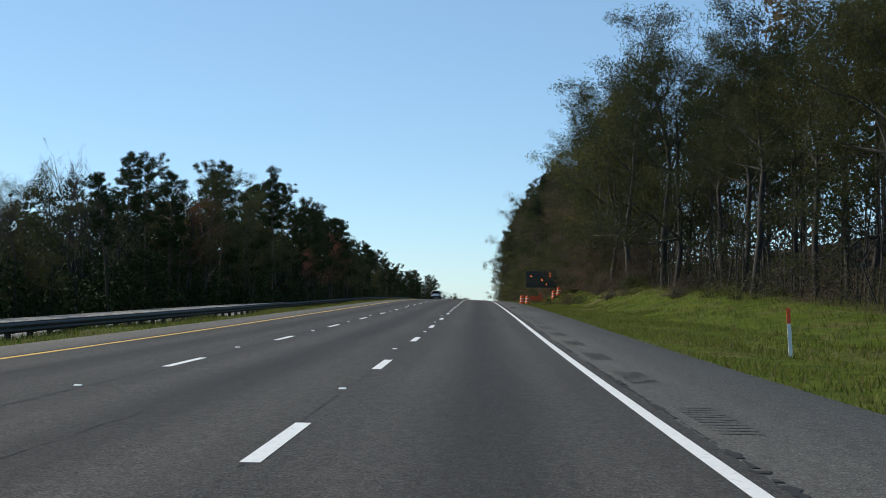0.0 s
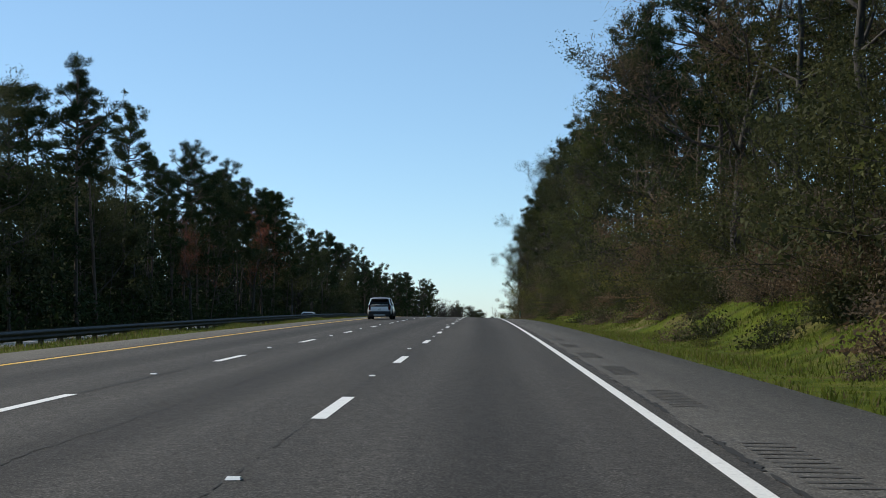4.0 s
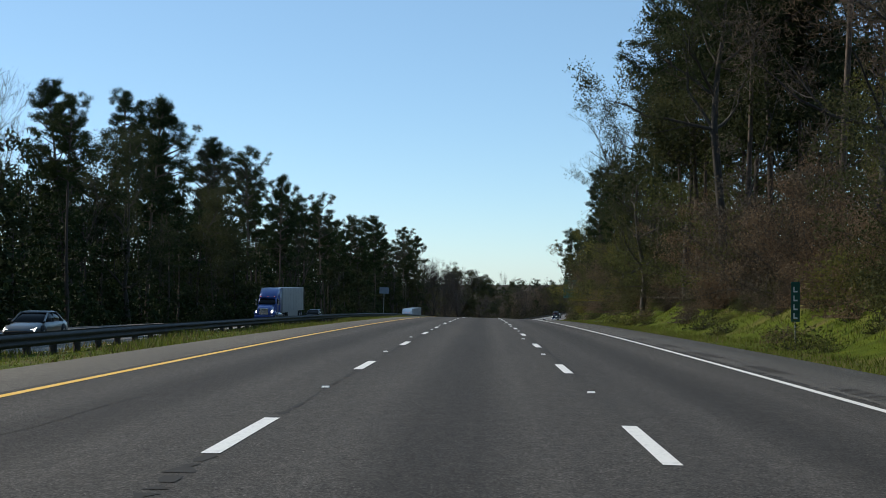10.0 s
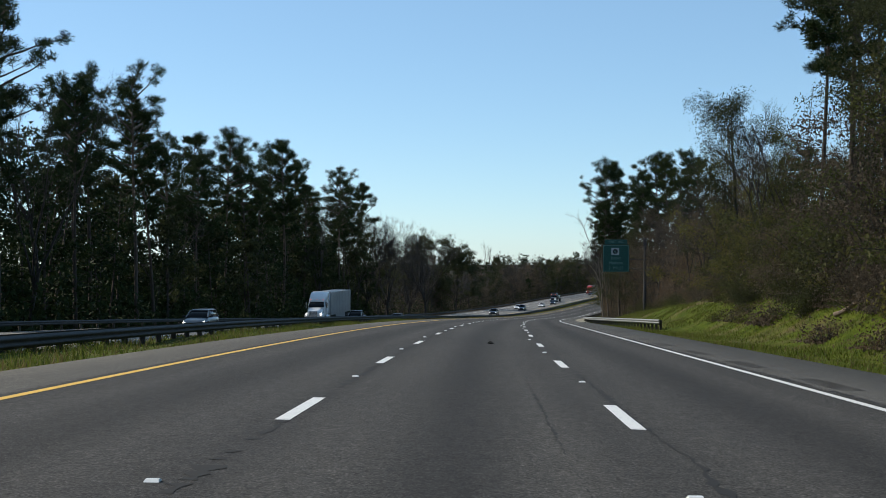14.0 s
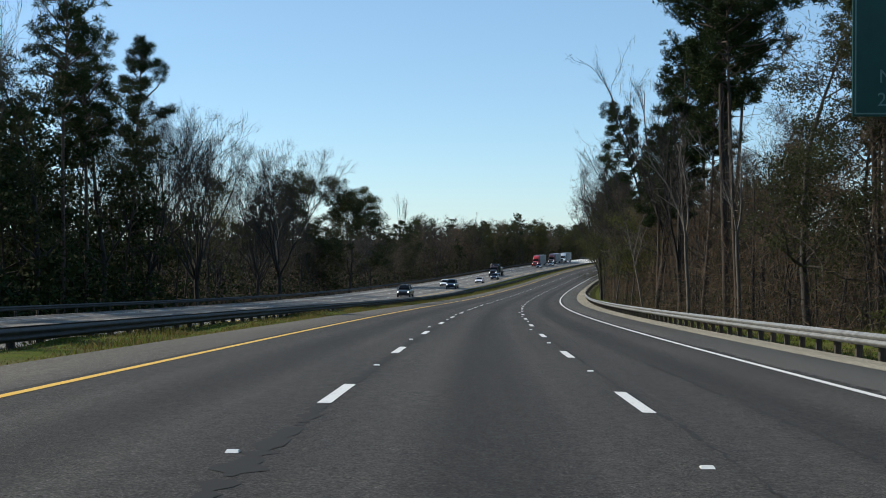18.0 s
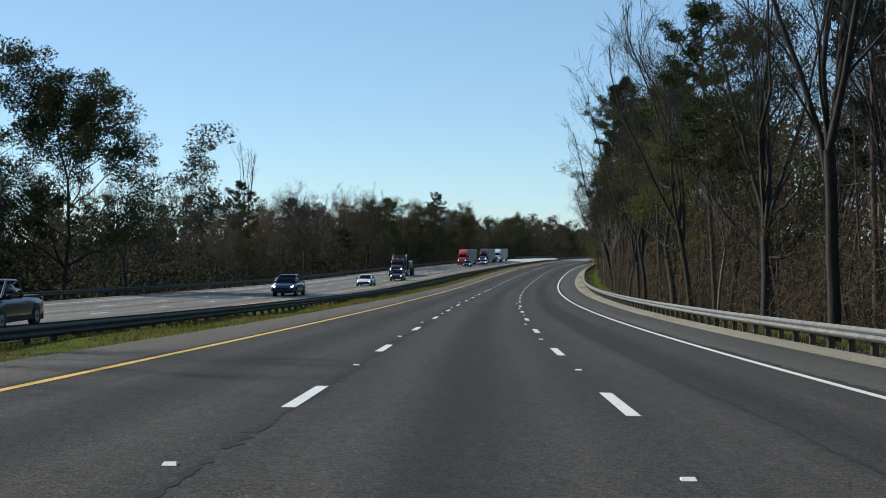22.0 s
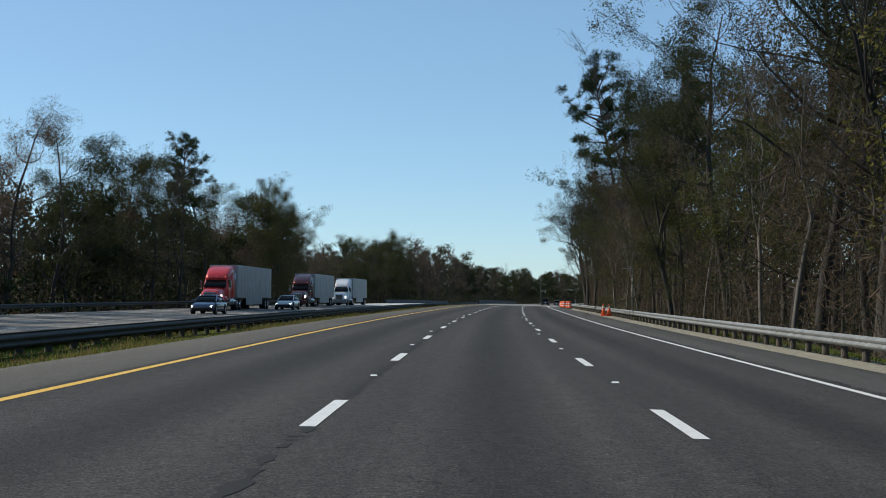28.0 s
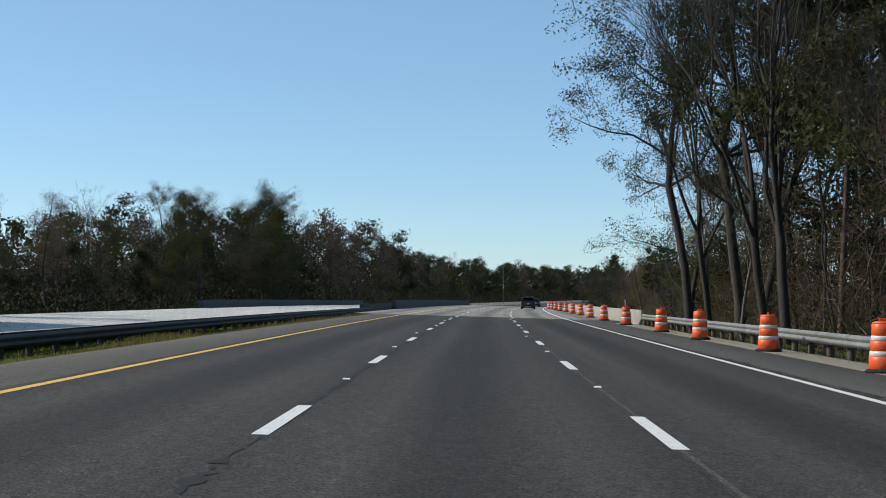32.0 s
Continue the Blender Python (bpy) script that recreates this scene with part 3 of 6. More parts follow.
def grass(name, s0, s1, u0, u1, per_metre, high, mats, seed, label):
    """Single blades of grass and weeds, each bent over."""
    r = np.random.RandomState(seed)
    n = int((s1 - s0) * per_metre)
    s, q = r.uniform(s0, s1, n), r.rand(n)
    u = u0 + (u1 - u0) * q
    thick = 0.5 + 0.5 * np.sin(s * 0.31 + u * 1.7) * np.sin(s * 0.067 + u * 0.6)
    h = high * (0.35 + 0.9 * thick) * (0.5 + r.rand(n))
    foot = place(s, u, land(s, u) - 0.02)
    lean = np.stack([r.normal(size=n), r.normal(size=n), 0 * h], 1) * (h * 0.35)[:, None]
    wide = np.stack([r.normal(size=n), r.normal(size=n), 0 * h], 1)
    wide *= (0.007 + 0.008 * r.rand(n))[:, None]
    v = np.stack([foot - wide, foot + wide, foot + lean + np.stack([0 * h, 0 * h, h], 1)], 1).reshape(-1, 3)
    i = np.arange(n)[:, None] * 3
    ob = new(name, mesh_of(name, v, np.concatenate([i, i + 1, i + 2], 1), mats, r.randint(0, len(mats), n)))
    return tagged(ob, label, "grass", kind="stuff")


GRASS = foliage("grass_blades", [(0.2, (0.044, 0.060, 0.009)), (0.5, (0.098, 0.126, 0.022)), (0.85, (0.165, 0.180, 0.045))], 0.4)
STRAW = foliage("dry_grass", [(0.2, (0.078, 0.063, 0.027)), (0.5, (0.132, 0.111, 0.051)), (0.85, (0.204, 0.168, 0.090))], 0.4)
grass("grass", -150, 470, 8.75, 14.6, 430, 0.15, [GRASS, GRASS, GRASS, GRASS, GRASS, STRAW], 21, "rough green roadside grass with dry straw")
grass("grass", -150, 560, 14.4, 24, 140, 0.3, [GRASS, GRASS, GRASS, STRAW], 22, "longer grass and weeds on the bank below the woods")
grass("grass", 470, 545, 10.4, 17, 300, 0.2, [GRASS, GRASS, GRASS, STRAW], 26, "green grass on the slope behind the guardrail")
grass("grass", 470, 1100, 9.0, 10.6, 90, 0.14, [GRASS, STRAW, STRAW], 23, "sparse dry grass under the guardrail")
grass("grass", -150, 470, -7.7, -10.9, 200, 0.17, [GRASS, GRASS, GRASS, STRAW], 24, "rough green grass in the median below the guardrail")
grass("grass", 470, 1100, -7.7, -10.9, 170, 0.13, [GRASS, STRAW, STRAW], 27, "short dry yellowish grass in the median")
grass("grass", -150, 700, -10.8, -14.3, 90, 0.22, [GRASS, STRAW], 25, "grass between the two carriageways")


# ---- trees ----
def tubes(lines, sides):
    """Tapered tubes round many lines, each (points, radii)."""
    verts, faces, base = [], [], 0
    ang = np.arange(sides) * 2 * np.pi / sides
    ring = np.stack([np.cos(ang), np.sin(ang)], 1)
    for pts, rad in lines:
        pts, rad = np.asarray(pts, float), np.asarray(rad, float)
        n = len(pts)
        d = pts[-1] - pts[0]
        d = d / (np.linalg.norm(d) + 1e-9)
        a = np.cross(d, (0.3, 0.9, 0.2) if abs(d[2]) > 0.8 else (0, 0, 1))
        a /= np.linalg.norm(a)
        b = np.cross(d, a)
        off = ring[:, :1] * a + ring[:, 1:] * b
        verts.append((pts[:, None] + rad[:, None, None] * off[None]).reshape(-1, 3))
        for q in range(n - 1):
            for k in range(sides):
                k2 = (k + 1) % sides
                faces.append((base + q * sides + k, base + q * sides + k2, base + (q + 1) * sides + k2, base + (q + 1) * sides + k))
        base += n * sides
    return np.concatenate(verts), np.array(faces)


def blades(r, centres, size, slender=0.5, up=0.0, out=None):
    """Small pointed leaves, a triangle each, turned every way."""
    n = len(centres)
    d = r.normal(size=(n, 3))
    if out is not None:
        d = d * 0.55 + out
    d[:, 2] += up
    d /= np.linalg.norm(d, axis=1, keepdims=True)
    e = np.cross(d, r.normal(size=(n, 3)))
    e /= np.linalg.norm(e, axis=1, keepdims=True) + 1e-9
    long = (size * (0.6 + 0.8 * r.rand(n)))[:, None]
    a, b = centres - d * long * 0.5, centres + d * long * 0.5
    v = np.stack([a - e * long * slender * 0.55, a + e * long * slender * 0.55, b], 1).reshape(-1, 3)
    i = np.arange(n)[:, None] * 3
    return v, np.concatenate([i, i + 1, i + 2, i + 2], 1)


def ball(r, n):
    """Offsets spread through a unit ball, denser near its skin."""
    d = r.normal(size=(n, 3))
    return d / np.linalg.norm(d, axis=1, keepdims=True) * (r.rand(n, 1) ** 0.45)


def limb(r, start, direction, length, r0, r1, steps=5, bend=0.25, lift=0.0):
    pts, d = [np.array(start, float)], np.array(direction, float)
    d /= np.linalg.norm(d)
    for _ in range(steps):
        d = d + r.normal(size=3) * bend / steps ** 0.5 + np.array([0, 0, lift / steps])
        d /= np.linalg.norm(d)
        pts.append(pts[-1] + d * length / steps)
    return np.array(pts), np.linspace(r0, r1, steps + 1), d


def way(r, tilt):
    a = r.rand() * 2 * np.pi
    return np.array([np.cos(a) * np.cos(tilt), np.sin(a) * np.cos(tilt), np.sin(tilt)])


def pine(seed, high, crown_from=0.5, leaves=14000, size=0.36, spread=4.6, sides=6, lean=0.0):
    """A tall pine: a long bare bole with dead stubs, and a rounded crown of separate tufted clumps."""
    r = np.random.RandomState(seed)
    trunk, rad, _ = limb(r, (0, 0, -0.4), (lean, 0, 1), high + 0.2, high * 0.0092, 0.05, 12, 0.06)
    lines, tips, grown = [(trunk, rad)], [], []
    lobes = r.uniform(0, 6.28, 3)
    for k in range(38):
        x = (k + r.rand()) / 38
        f = 12 * (crown_from + (0.985 - crown_from) * x)
        at = trunk[int(f)] * (1 - f % 1) + trunk[min(12, int(f) + 1)] * (f % 1)
        a = k * 2.4 + r.uniform(-0.5, 0.5)
        shape = (0.55 + 1.3 * x) if x < 0.35 else max(0.16, math.sqrt(max(0.0, 1 - ((x - 0.35) / 0.68) ** 2)))
        ln = spread * shape * r.uniform(0.6, 1.1) * (0.8 + 0.3 * math.sin(a * 2 + lobes[int(x * 2.99)]))
        tilt = r.uniform(0.0, 0.35) + 0.75 * x * x
        d = np.array([math.cos(a) * math.cos(tilt), math.sin(a) * math.cos(tilt), math.sin(tilt)])
        p, q, e = limb(r, at, d, ln, 0.03 + 0.017 * ln, 0.02, 5, 0.3, 0.3)
        lines.append((p, q))
        tips += [p[5], p[4]]
        grown += [0.62, 0.5]
        for j in range(3 if ln > 1.6 else 1):
            i = r.randint(2, 5)
            p2, q2, _ = limb(r, p[i], e + r.normal(size=3) * (0.7, 0.7, 0.35), ln * r.uniform(0.22, 0.42), 0.03, 0.012, 3, 0.3, 0.35)
            lines.append((p2, q2))
            tips += [p2[3]]
            grown += [r.uniform(0.42, 0.75)]
    for k in range(11):
        f = r.uniform(0.25, crown_from + 0.05)
        p, q, _ = limb(r, trunk[int(f * 12)], way(r, r.uniform(-0.25, 0.3)), r.uniform(0.6, 2.4), 0.032, 0.008, 4, 0.35)
        lines.append((p, q))
    tips, grown = np.array(tips), np.array(grown)
    pick = r.choice(len(tips), leaves, p=grown ** 2 / (grown ** 2).sum())
    o = ball(r, leaves) * np.array([1.0, 1.0, 0.72]) * grown[pick][:, None]
    out = o / (np.linalg.norm(o, axis=1, keepdims=True) + 1e-6)
    return tubes(lines, sides), blades(r, tips[pick] + o, size, 0.17, 0.25, out)


def forked(seed, high, leaders=5, spread=0.55, levels=6, bole=0.3, bend=0.16, split=0.34, ratio=0.76, lift=0.2, lean=0.0, thick=0.0085, leaves=0, size=0.2, clump=0.8, twig=0.9, keep=1.0, fine=3):
    """A tree of limbs that fork again and again; leafless with fine twigs, or with leaves in clumps at the ends."""
    r = np.random.RandomState(seed)
    trunk, rad, _ = limb(r, (0, 0, -0.4), (lean, 0, 1), high * bole + 0.4, high * thick * 1.2, high * thick, 4, bend * 0.6)
    wood, thin, tips, outs = [(trunk, rad)], [], [], []
    first = high * (1 - bole) * (1 - ratio) / (1 - ratio ** levels) * 1.12

    def grow(at, d, ln, w, k):
        p, q, e = limb(r, at, d, ln, w, max(0.008, w * 0.66), 3, bend, lift)
        (wood if k < 4 or leaves else thin).append((p, q))
        if k == levels:
            tips.append(p[3])
            outs.append(e)
            return
        turn = r.normal(size=3)
        turn -= e * np.dot(turn, e)
        turn /= np.linalg.norm(turn) + 1e-9
        grow(p[3], e + turn * split * r.uniform(0.5, 1.2), ln * ratio * r.uniform(0.8, 1.12), q[3], k + 1)
        grow(p[3], e - turn * split * r.uniform(0.7, 1.5), ln * ratio * r.uniform(0.75, 1.08), q[3] * 0.85, k + 1)
        if k > 1:
            side = np.cross(e, turn) * r.choice((-1, 1))
            grow(p[2], e + side * split * r.uniform(1.0, 1.8), ln * ratio * r.uniform(0.6, 0.95), q[3] * 0.6, min(levels, k + 2))

    for k in range(leaders):
        a = (k + r.uniform(-0.3, 0.3)) / leaders * 6.28
        tilt = spread * r.uniform(0.65, 1.2) * (1 if k else 0.3)
        grow(trunk[-1] if k < 3 else trunk[-2], (np.cos(a) * np.sin(tilt) + lean, np.sin(a) * np.sin(tilt), np.cos(tilt)), first * r.uniform(0.88, 1.08), high * thick * 0.62, 1)
    tips, outs = np.array(tips), np.array(outs)
    fit = (high - 0.3 - clump * 0.5 * (leaves > 0)) / max(p[:, 2].max() for p, q in wood + thin)
    wood, thin, tips = [(p * fit, q) for p, q in wood], [(p * fit, q) for p, q in thin], tips * fit
    if leaves:
        full = tips[r.rand(len(tips)) < keep]
        pick = r.randint(0, len(full), leaves)
        c = full[pick] + ball(r, leaves) * clump * (0.55 + 0.6 * r.rand(len(full)))[pick][:, None] * np.array([1, 1, 0.75])
        return tubes(wood, 5), blades(r, c, size, 0.5)
    v, f = tubes(thin, 3)
    n = fine * len(tips)
    o = np.tile(outs, (fine, 1))
    v2, f2 = blades(r, np.tile(tips, (fine, 1)) + o * 0.3 + r.normal(size=(n, 3)) * 0.04 * fine, twig, 0.024, 0.2, o)
    return tubes(wood, 5), (np.concatenate([v, v2]), np.concatenate([f, f2 + len(v)]))


def spreading(seed, high, leaves=9000, size=0.30, wide=0.33, bole=0.28, sides=6, clump=0.6, twigs=1.0, slender=0.55, droop=0.0, lean=0.0):
    """A broad tree: bole, forking limbs, twigs and clumps of leaves at their ends."""
    r = np.random.RandomState(seed)
    bole_top = high * bole
    trunk, rad, d0 = limb(r, (0, 0, -0.4), (lean, 0, 1), bole_top + 0.4, high * 0.0125, high * 0.0095, 4, 0.12)
    lines, tips = [(trunk, rad)], []
    lead, lrad, _ = limb(r, trunk[-1], (lean * 0.7, 0, 1), high * (0.9 - bole), high * 0.009, 0.03, 6, 0.32)
    lines.append((lead, lrad))
    starts = [(lead[i], lrad[i], i / 6) for i in range(0, 6) for _ in range(2 if i else 3)]
    for at, w, f in starts:
        ln = high * wide * (1.05 - 0.6 * f) * r.uniform(0.75, 1.25)
        p, q, d = limb(r, at, way(r, r.uniform(0.15, 0.75)), ln, w * 0.55, 0.02, 5, 0.5, 0.5 - droop)
        lines.append((p, q))
        for k in range(int(5 * twigs)):
            i = r.randint(1, 6)
            p2, q2, d2 = limb(r, p[i], d + r.normal(size=3) * 0.7, ln * r.uniform(0.25, 0.6), q[i] * 0.5, 0.012, 4, 0.4, 0.35 - droop)
            lines.append((p2, q2))
            tips.append(p2[-1])
            tips.append(p2[2])
            for j in range(int(2 * twigs)):
                p3, q3, _ = limb(r, p2[r.randint(1, 5)], d2 + r.normal(size=3) * 0.8, ln * r.uniform(0.12, 0.3), 0.014, 0.006, 2, 0.4, 0.3 - droop)
                lines.append((p3, q3))
                tips.append(p3[-1])
    tips = np.array(tips)
    tree = tubes(lines, sides)
    if not leaves:
        return tree, None
    pick = r.randint(0, len(tips), leaves)
    c = tips[pick] + ball(r, leaves) * clump * 1.75 * np.array([1, 1, 0.75]) * (0.55 + 0.6 * r.rand(len(tips)))[pick][:, None]
    return tree, blades(r, c, size, slender, -droop * 0.5)


def bare(seed, high, fine=2200, sides=4, wide=1.0, bole=0.27, lean=0.0, forks=5, each=8, twigs=5):
    """A leafless tree: bole, diverging leaders, branches, and a haze of fine twigs as its crown."""
    r = np.random.RandomState(seed)
    trunk, rad, _ = limb(r, (0, 0, -0.4), (lean, 0, 1), high * bole + 0.4, high * 0.0105, high * 0.0085, 4, 0.12)
    lines, thin, tips, outs = [(trunk, rad)], [], [], []
    for k in range(forks):
        a = (k + r.uniform(-0.3, 0.3)) / forks * 6.28
        tilt = wide * (r.uniform(0.28, 0.6) if k else 0.08)
        d = np.array([np.cos(a) * np.sin(tilt) + lean, np.sin(a) * np.sin(tilt), np.cos(tilt)])
        at = trunk[-1] if k < 3 else trunk[-2]
        ln = high * (1 - bole) * (1.02 if k == 0 else r.uniform(0.78, 1.0)) / max(0.8, math.cos(tilt)) * 0.97
        p, q, _ = limb(r, at, d, ln, high * 0.0058, 0.02, 7, 0.3, 0.12)
        lines.append((p, q))
        for j in range(each):
            i = 1 + j * 6 // each + r.randint(0, 2)
            i = min(i, 6)
            d1 = (p[i + 1] - p[i]) / np.linalg.norm(p[i + 1] - p[i]) + r.normal(size=3) * 0.42 * wide
            l1 = ln * (0.46 - 0.28 * i / 7) * r.uniform(0.7, 1.25)
            p2, q2, e = limb(r, p[i], d1, l1, max(0.02, q[i] * 0.5), 0.012, 4, 0.28, 0.3)
            lines.append((p2, q2))
            for m in range(twigs):
                b = r.randint(1, 5)
                p3, q3, e3 = limb(r, p2[b], e + r.normal(size=3) * 0.5, l1 * r.uniform(0.25, 0.5), 0.014, 0.006, 2, 0.3, 0.3)
                thin.append((p3, q3))
                tips += [p3[1], p3[2]]
                outs += [e3, e3]
    v, f = tubes(thin, 3)
    if fine:
        pick = r.randint(0, len(tips), fine)
        o = np.array(outs)[pick]
        c = np.array(tips)[pick] + ball(r, fine) * 0.3 + o * 0.25
        v2, f2 = blades(r, c, 0.75, 0.024, 0.35, o)
        v, f = np.concatenate([v, v2]), np.concatenate([f, f2 + len(v)])
    return tubes(lines, sides), (v, f)


def thicket(seed, wide, high, leaves, size=0.16):
    """A mound of leaves and thin stems."""
    r = np.random.RandomState(seed)
    lines, tips = [], []
    for k in range(34):
        a = r.rand() * 6.28
        p, q, _ = limb(r, (np.cos(a) * wide * 0.3 * r.rand(), np.sin(a) * wide * 0.3 * r.rand(), -0.2), way(r, r.uniform(0.5, 1.4)), high * r.uniform(0.6, 1.15), 0.025, 0.008, 5, 0.45, -0.3)
        lines.append((p, q))
        tips += [p[2], p[3], p[4], p[5], p[5]]
    tips = np.array(tips)
    c = tips[r.randint(0, len(tips), leaves)] + ball(r, leaves) * np.array([0.8, 0.8, 0.6])
    c[:, 2] = np.maximum(c[:, 2], 0.03)
    return tubes(lines, 4), blades(r, c, size, 0.55)


def as_thing(name, built, wood, leaf, label, category):
    """An empty at the foot, with trunk and crown under it."""
    ob = tagged(new(name), label, category)
    (v, f), crown = built
    child("trunk", mesh_of("trunk", v, f, [wood], smooth=True), ob)
    if crown:
        child("crown", mesh_of("crown", crown[0], crown[1], [leaf]), ob)
    return ob


KINDS = {}


def kind_of(key, name, built, wood, leaf, label, category="tree"):
    KINDS.setdefault(key, []).append((name, built, wood, leaf, label, category))


for seed, high, cf, wide in ((1, 24, 0.58, 4.3), (2, 27, 0.66, 4.2), (3, 21, 0.46, 4.4), (4, 25, 0.62, 5.2), (5, 23, 0.52, 3.6)):
    kind_of("pine", "pine_tree", pine(seed, high, cf, spread=wide), PINE_BARK, PINE_NEEDLES, "tall slender pine with dark green clumped needles")
for seed, high in ((11, 18), (12, 21), (13, 16)):
    kind_of("oak", "evergreen_oak", spreading(seed, high, 24000, 0.125, 0.3, 0.2, slender=0.5), GREY_BARK, OAK_LEAVES, "spreading evergreen oak with dull olive leaves")
for seed, high in ((14, 21), (15, 23)):
    kind_of("highoak", "evergreen_oak", spreading(seed, high, 26000, 0.13, 0.27, 0.42, slender=0.5), GREY_BARK, OAK_LEAVES, "tall evergreen oak with a high dull olive crown")
for seed in (16, 19):
    kind_of("bigoak", "evergreen_oak", spreading(seed, 22, 44000, 0.25, 0.50, 0.17, clump=0.85, slender=0.5), TWIG_BARK, OAK_LEAVES, "broad old oak with a wide dark rounded crown")
for seed, high in ((21, 16), (22, 19)):
    kind_of("fresh", "broadleaf_tree", spreading(seed, high, 14000, 0.14, 0.28, 0.24), GREY_BARK, YELLOW_LEAVES, "broadleaf tree with fresh yellowish green leaves")
for seed, high in ((31, 18), (32, 21)):
    kind_of("brown", "winter_tree", spreading(seed, high, 11000, 0.34, 0.26, 0.3, clump=0.75, slender=0.07), GREY_BARK, BROWN_LEAVES, "winter tree with sparse dry brown leaves")
for seed, high in ((41, 19), (42, 22), (43, 16)):
    kind_of("bare", "bare_tree", bare(seed, high, wide=0.6), TWIG_BARK, TWIG_BARK, "leafless grey tree with fine upright twigs")
for seed, high in ((52, 20), (53, 17)):
    kind_of("bare", "bare_tree", forked(seed, high, 4, 0.42, 6, 0.32, split=0.3, twig=0.8), TWIG_BARK, TWIG_BARK, "leafless grey tree with fine upright twigs")
kind_of("red", "red_maple", spreading(51, 17, 5000, 0.12, 0.23, 0.35, clump=0.6), GREY_BARK, RED_BUDS, "slim maple with reddish spring buds")
for seed in (44, 47, 48):
    kind_of("fan", "fan_shaped_tree", forked(seed, 22, 7, 0.62, 7, 0.24, thick=0.0115, twig=1.0, fine=4), TWIG_BARK, TWIG_BARK, "large leafless tree with a fan-shaped crown of fine twigs")
kind_of("pale", "pale_sapling", bare(45, 11, 300, 4, 0.5, 0.45, 0.08, 3, 5, 3), PALE_BARK, PALE_BARK, "thin leafless sapling with pale sunlit bark")
kind_of("snag", "dead_snag", forked(46, 18, 3, 0.2, 5, 0.42, 0.14, 0.2, 0.7, 0.3, thick=0.007, twig=0.5), GREY_BARK, TWIG_BARK, "tall thin dead tree with a sparse twiggy top")
for seed, w, h in ((61, 3.6, 2.6), (62, 4.4, 3.6)):
    kind_of("bush", "bush", thicket(seed, w, h, 9000, 0.105), GREY_BARK, OAK_LEAVES, "dense tangled green bush at the edge of the woods", "bush")
for seed, w, h in ((71, 3.4, 2.2), (72, 4.0, 3.2)):
    kind_of("brush", "dry_bush", thicket(seed, w, h, 8000, 0.10), GREY_BARK, BROWN_LEAVES, "tangled brown winter brush and dry vines", "bush")
for seed, w, h in ((81, 3.0, 2.4),):
    kind_of("green", "green_bush", thicket(seed, w, h, 6500, 0.13), GREY_BARK, YELLOW_LEAVES, "bright yellowish green bush", "bush")

for seed, mat in ((91, OAK_LEAVES), (92, YELLOW_LEAVES), (93, BROWN_LEAVES)):
    kind_of("weed", "weed_clump", thicket(seed + 20, 1.0, 0.7, 1300, 0.09), GREY_BARK, mat, "low clump of weeds and brambles on the bank", "weeds")
    kind_of("curtain", "vine_thicket", thicket(seed, 6.0, 7.5, 17000, 0.115), GREY_BARK, mat, "tall thicket of shrubs hung with vines", "bush")

MADE = {}


def plant(key, which, s, u, grow=1.0, turn=0.0, lean=0.0, group=""):
    """Sets a tree of a kind on the ground; the first of its sort is built, the others copy it."""
    name, built, wood, leaf, label, category = KINDS[key][which % len(KINDS[key])]
    p = place(s, u, land(s, u))
    m = pose(p[0], p[1], p[2] - 0.1, 0, lean, turn) @ Matrix.Diagonal((grow, grow, grow, 1))
    tag = (key, which % len(KINDS[key]))
    if tag not in MADE:
        ob = MADE[tag] = as_thing(name, built, wood, leaf, label, category)
        if group:
            ob["group"] = group
        ob.matrix_basis = m
        return ob
    twin = MADE[tag]
    keep = twin.scale.copy()
    twin.scale = (1, 1, 1)
    ob = copy_thing(twin, m)
    twin.scale = keep
    return ob


def low_tree(seed, high, leaves, size, crown_from, wide, needles=False):
    """A plain tree for the depth of the woods: bole, a few limbs and clumps of leaves."""
    r = np.random.RandomState(seed)
    trunk, rad, _ = limb(r, (0, 0, -0.4), (0, 0, 1), high * 0.96, high * 0.012, 0.03, 5, 0.1)
    lines, tips = [(trunk, rad)], []
    for k in range(13):
        f = crown_from + (0.97 - crown_from) * (k + r.rand()) / 13
        at = trunk[min(5, int(f * 5))] * (1 - f * 5 % 1) + trunk[min(5, int(f * 5) + 1)] * (f * 5 % 1)
        ln = wide * high * (1.15 - f if not needles else min(1, (4.5 * (1.03 - f)) ** 0.6)) * r.uniform(0.6, 1.2)
        p, q, _ = limb(r, at, way(r, r.uniform(0.0, 0.8)), ln, 0.07, 0.02, 2, 0.3, 0.3)
        lines.append((p, q))
        tips += [p[1], p[2], p[2], p[2] + way(r, 0.3) * 0.9]
    tree = tubes(lines, 3)
    if not leaves:
        return tree, None
    tips = np.array(tips)
    pick = r.randint(0, len(tips), leaves)
    c = tips[pick] + ball(r, leaves) * (0.7 + 0.9 * r.rand(len(tips)))[pick][:, None] * np.array([1.2, 1.2, 0.85])
    return tree, blades(r, c, size, 0.45 if needles else 0.6)


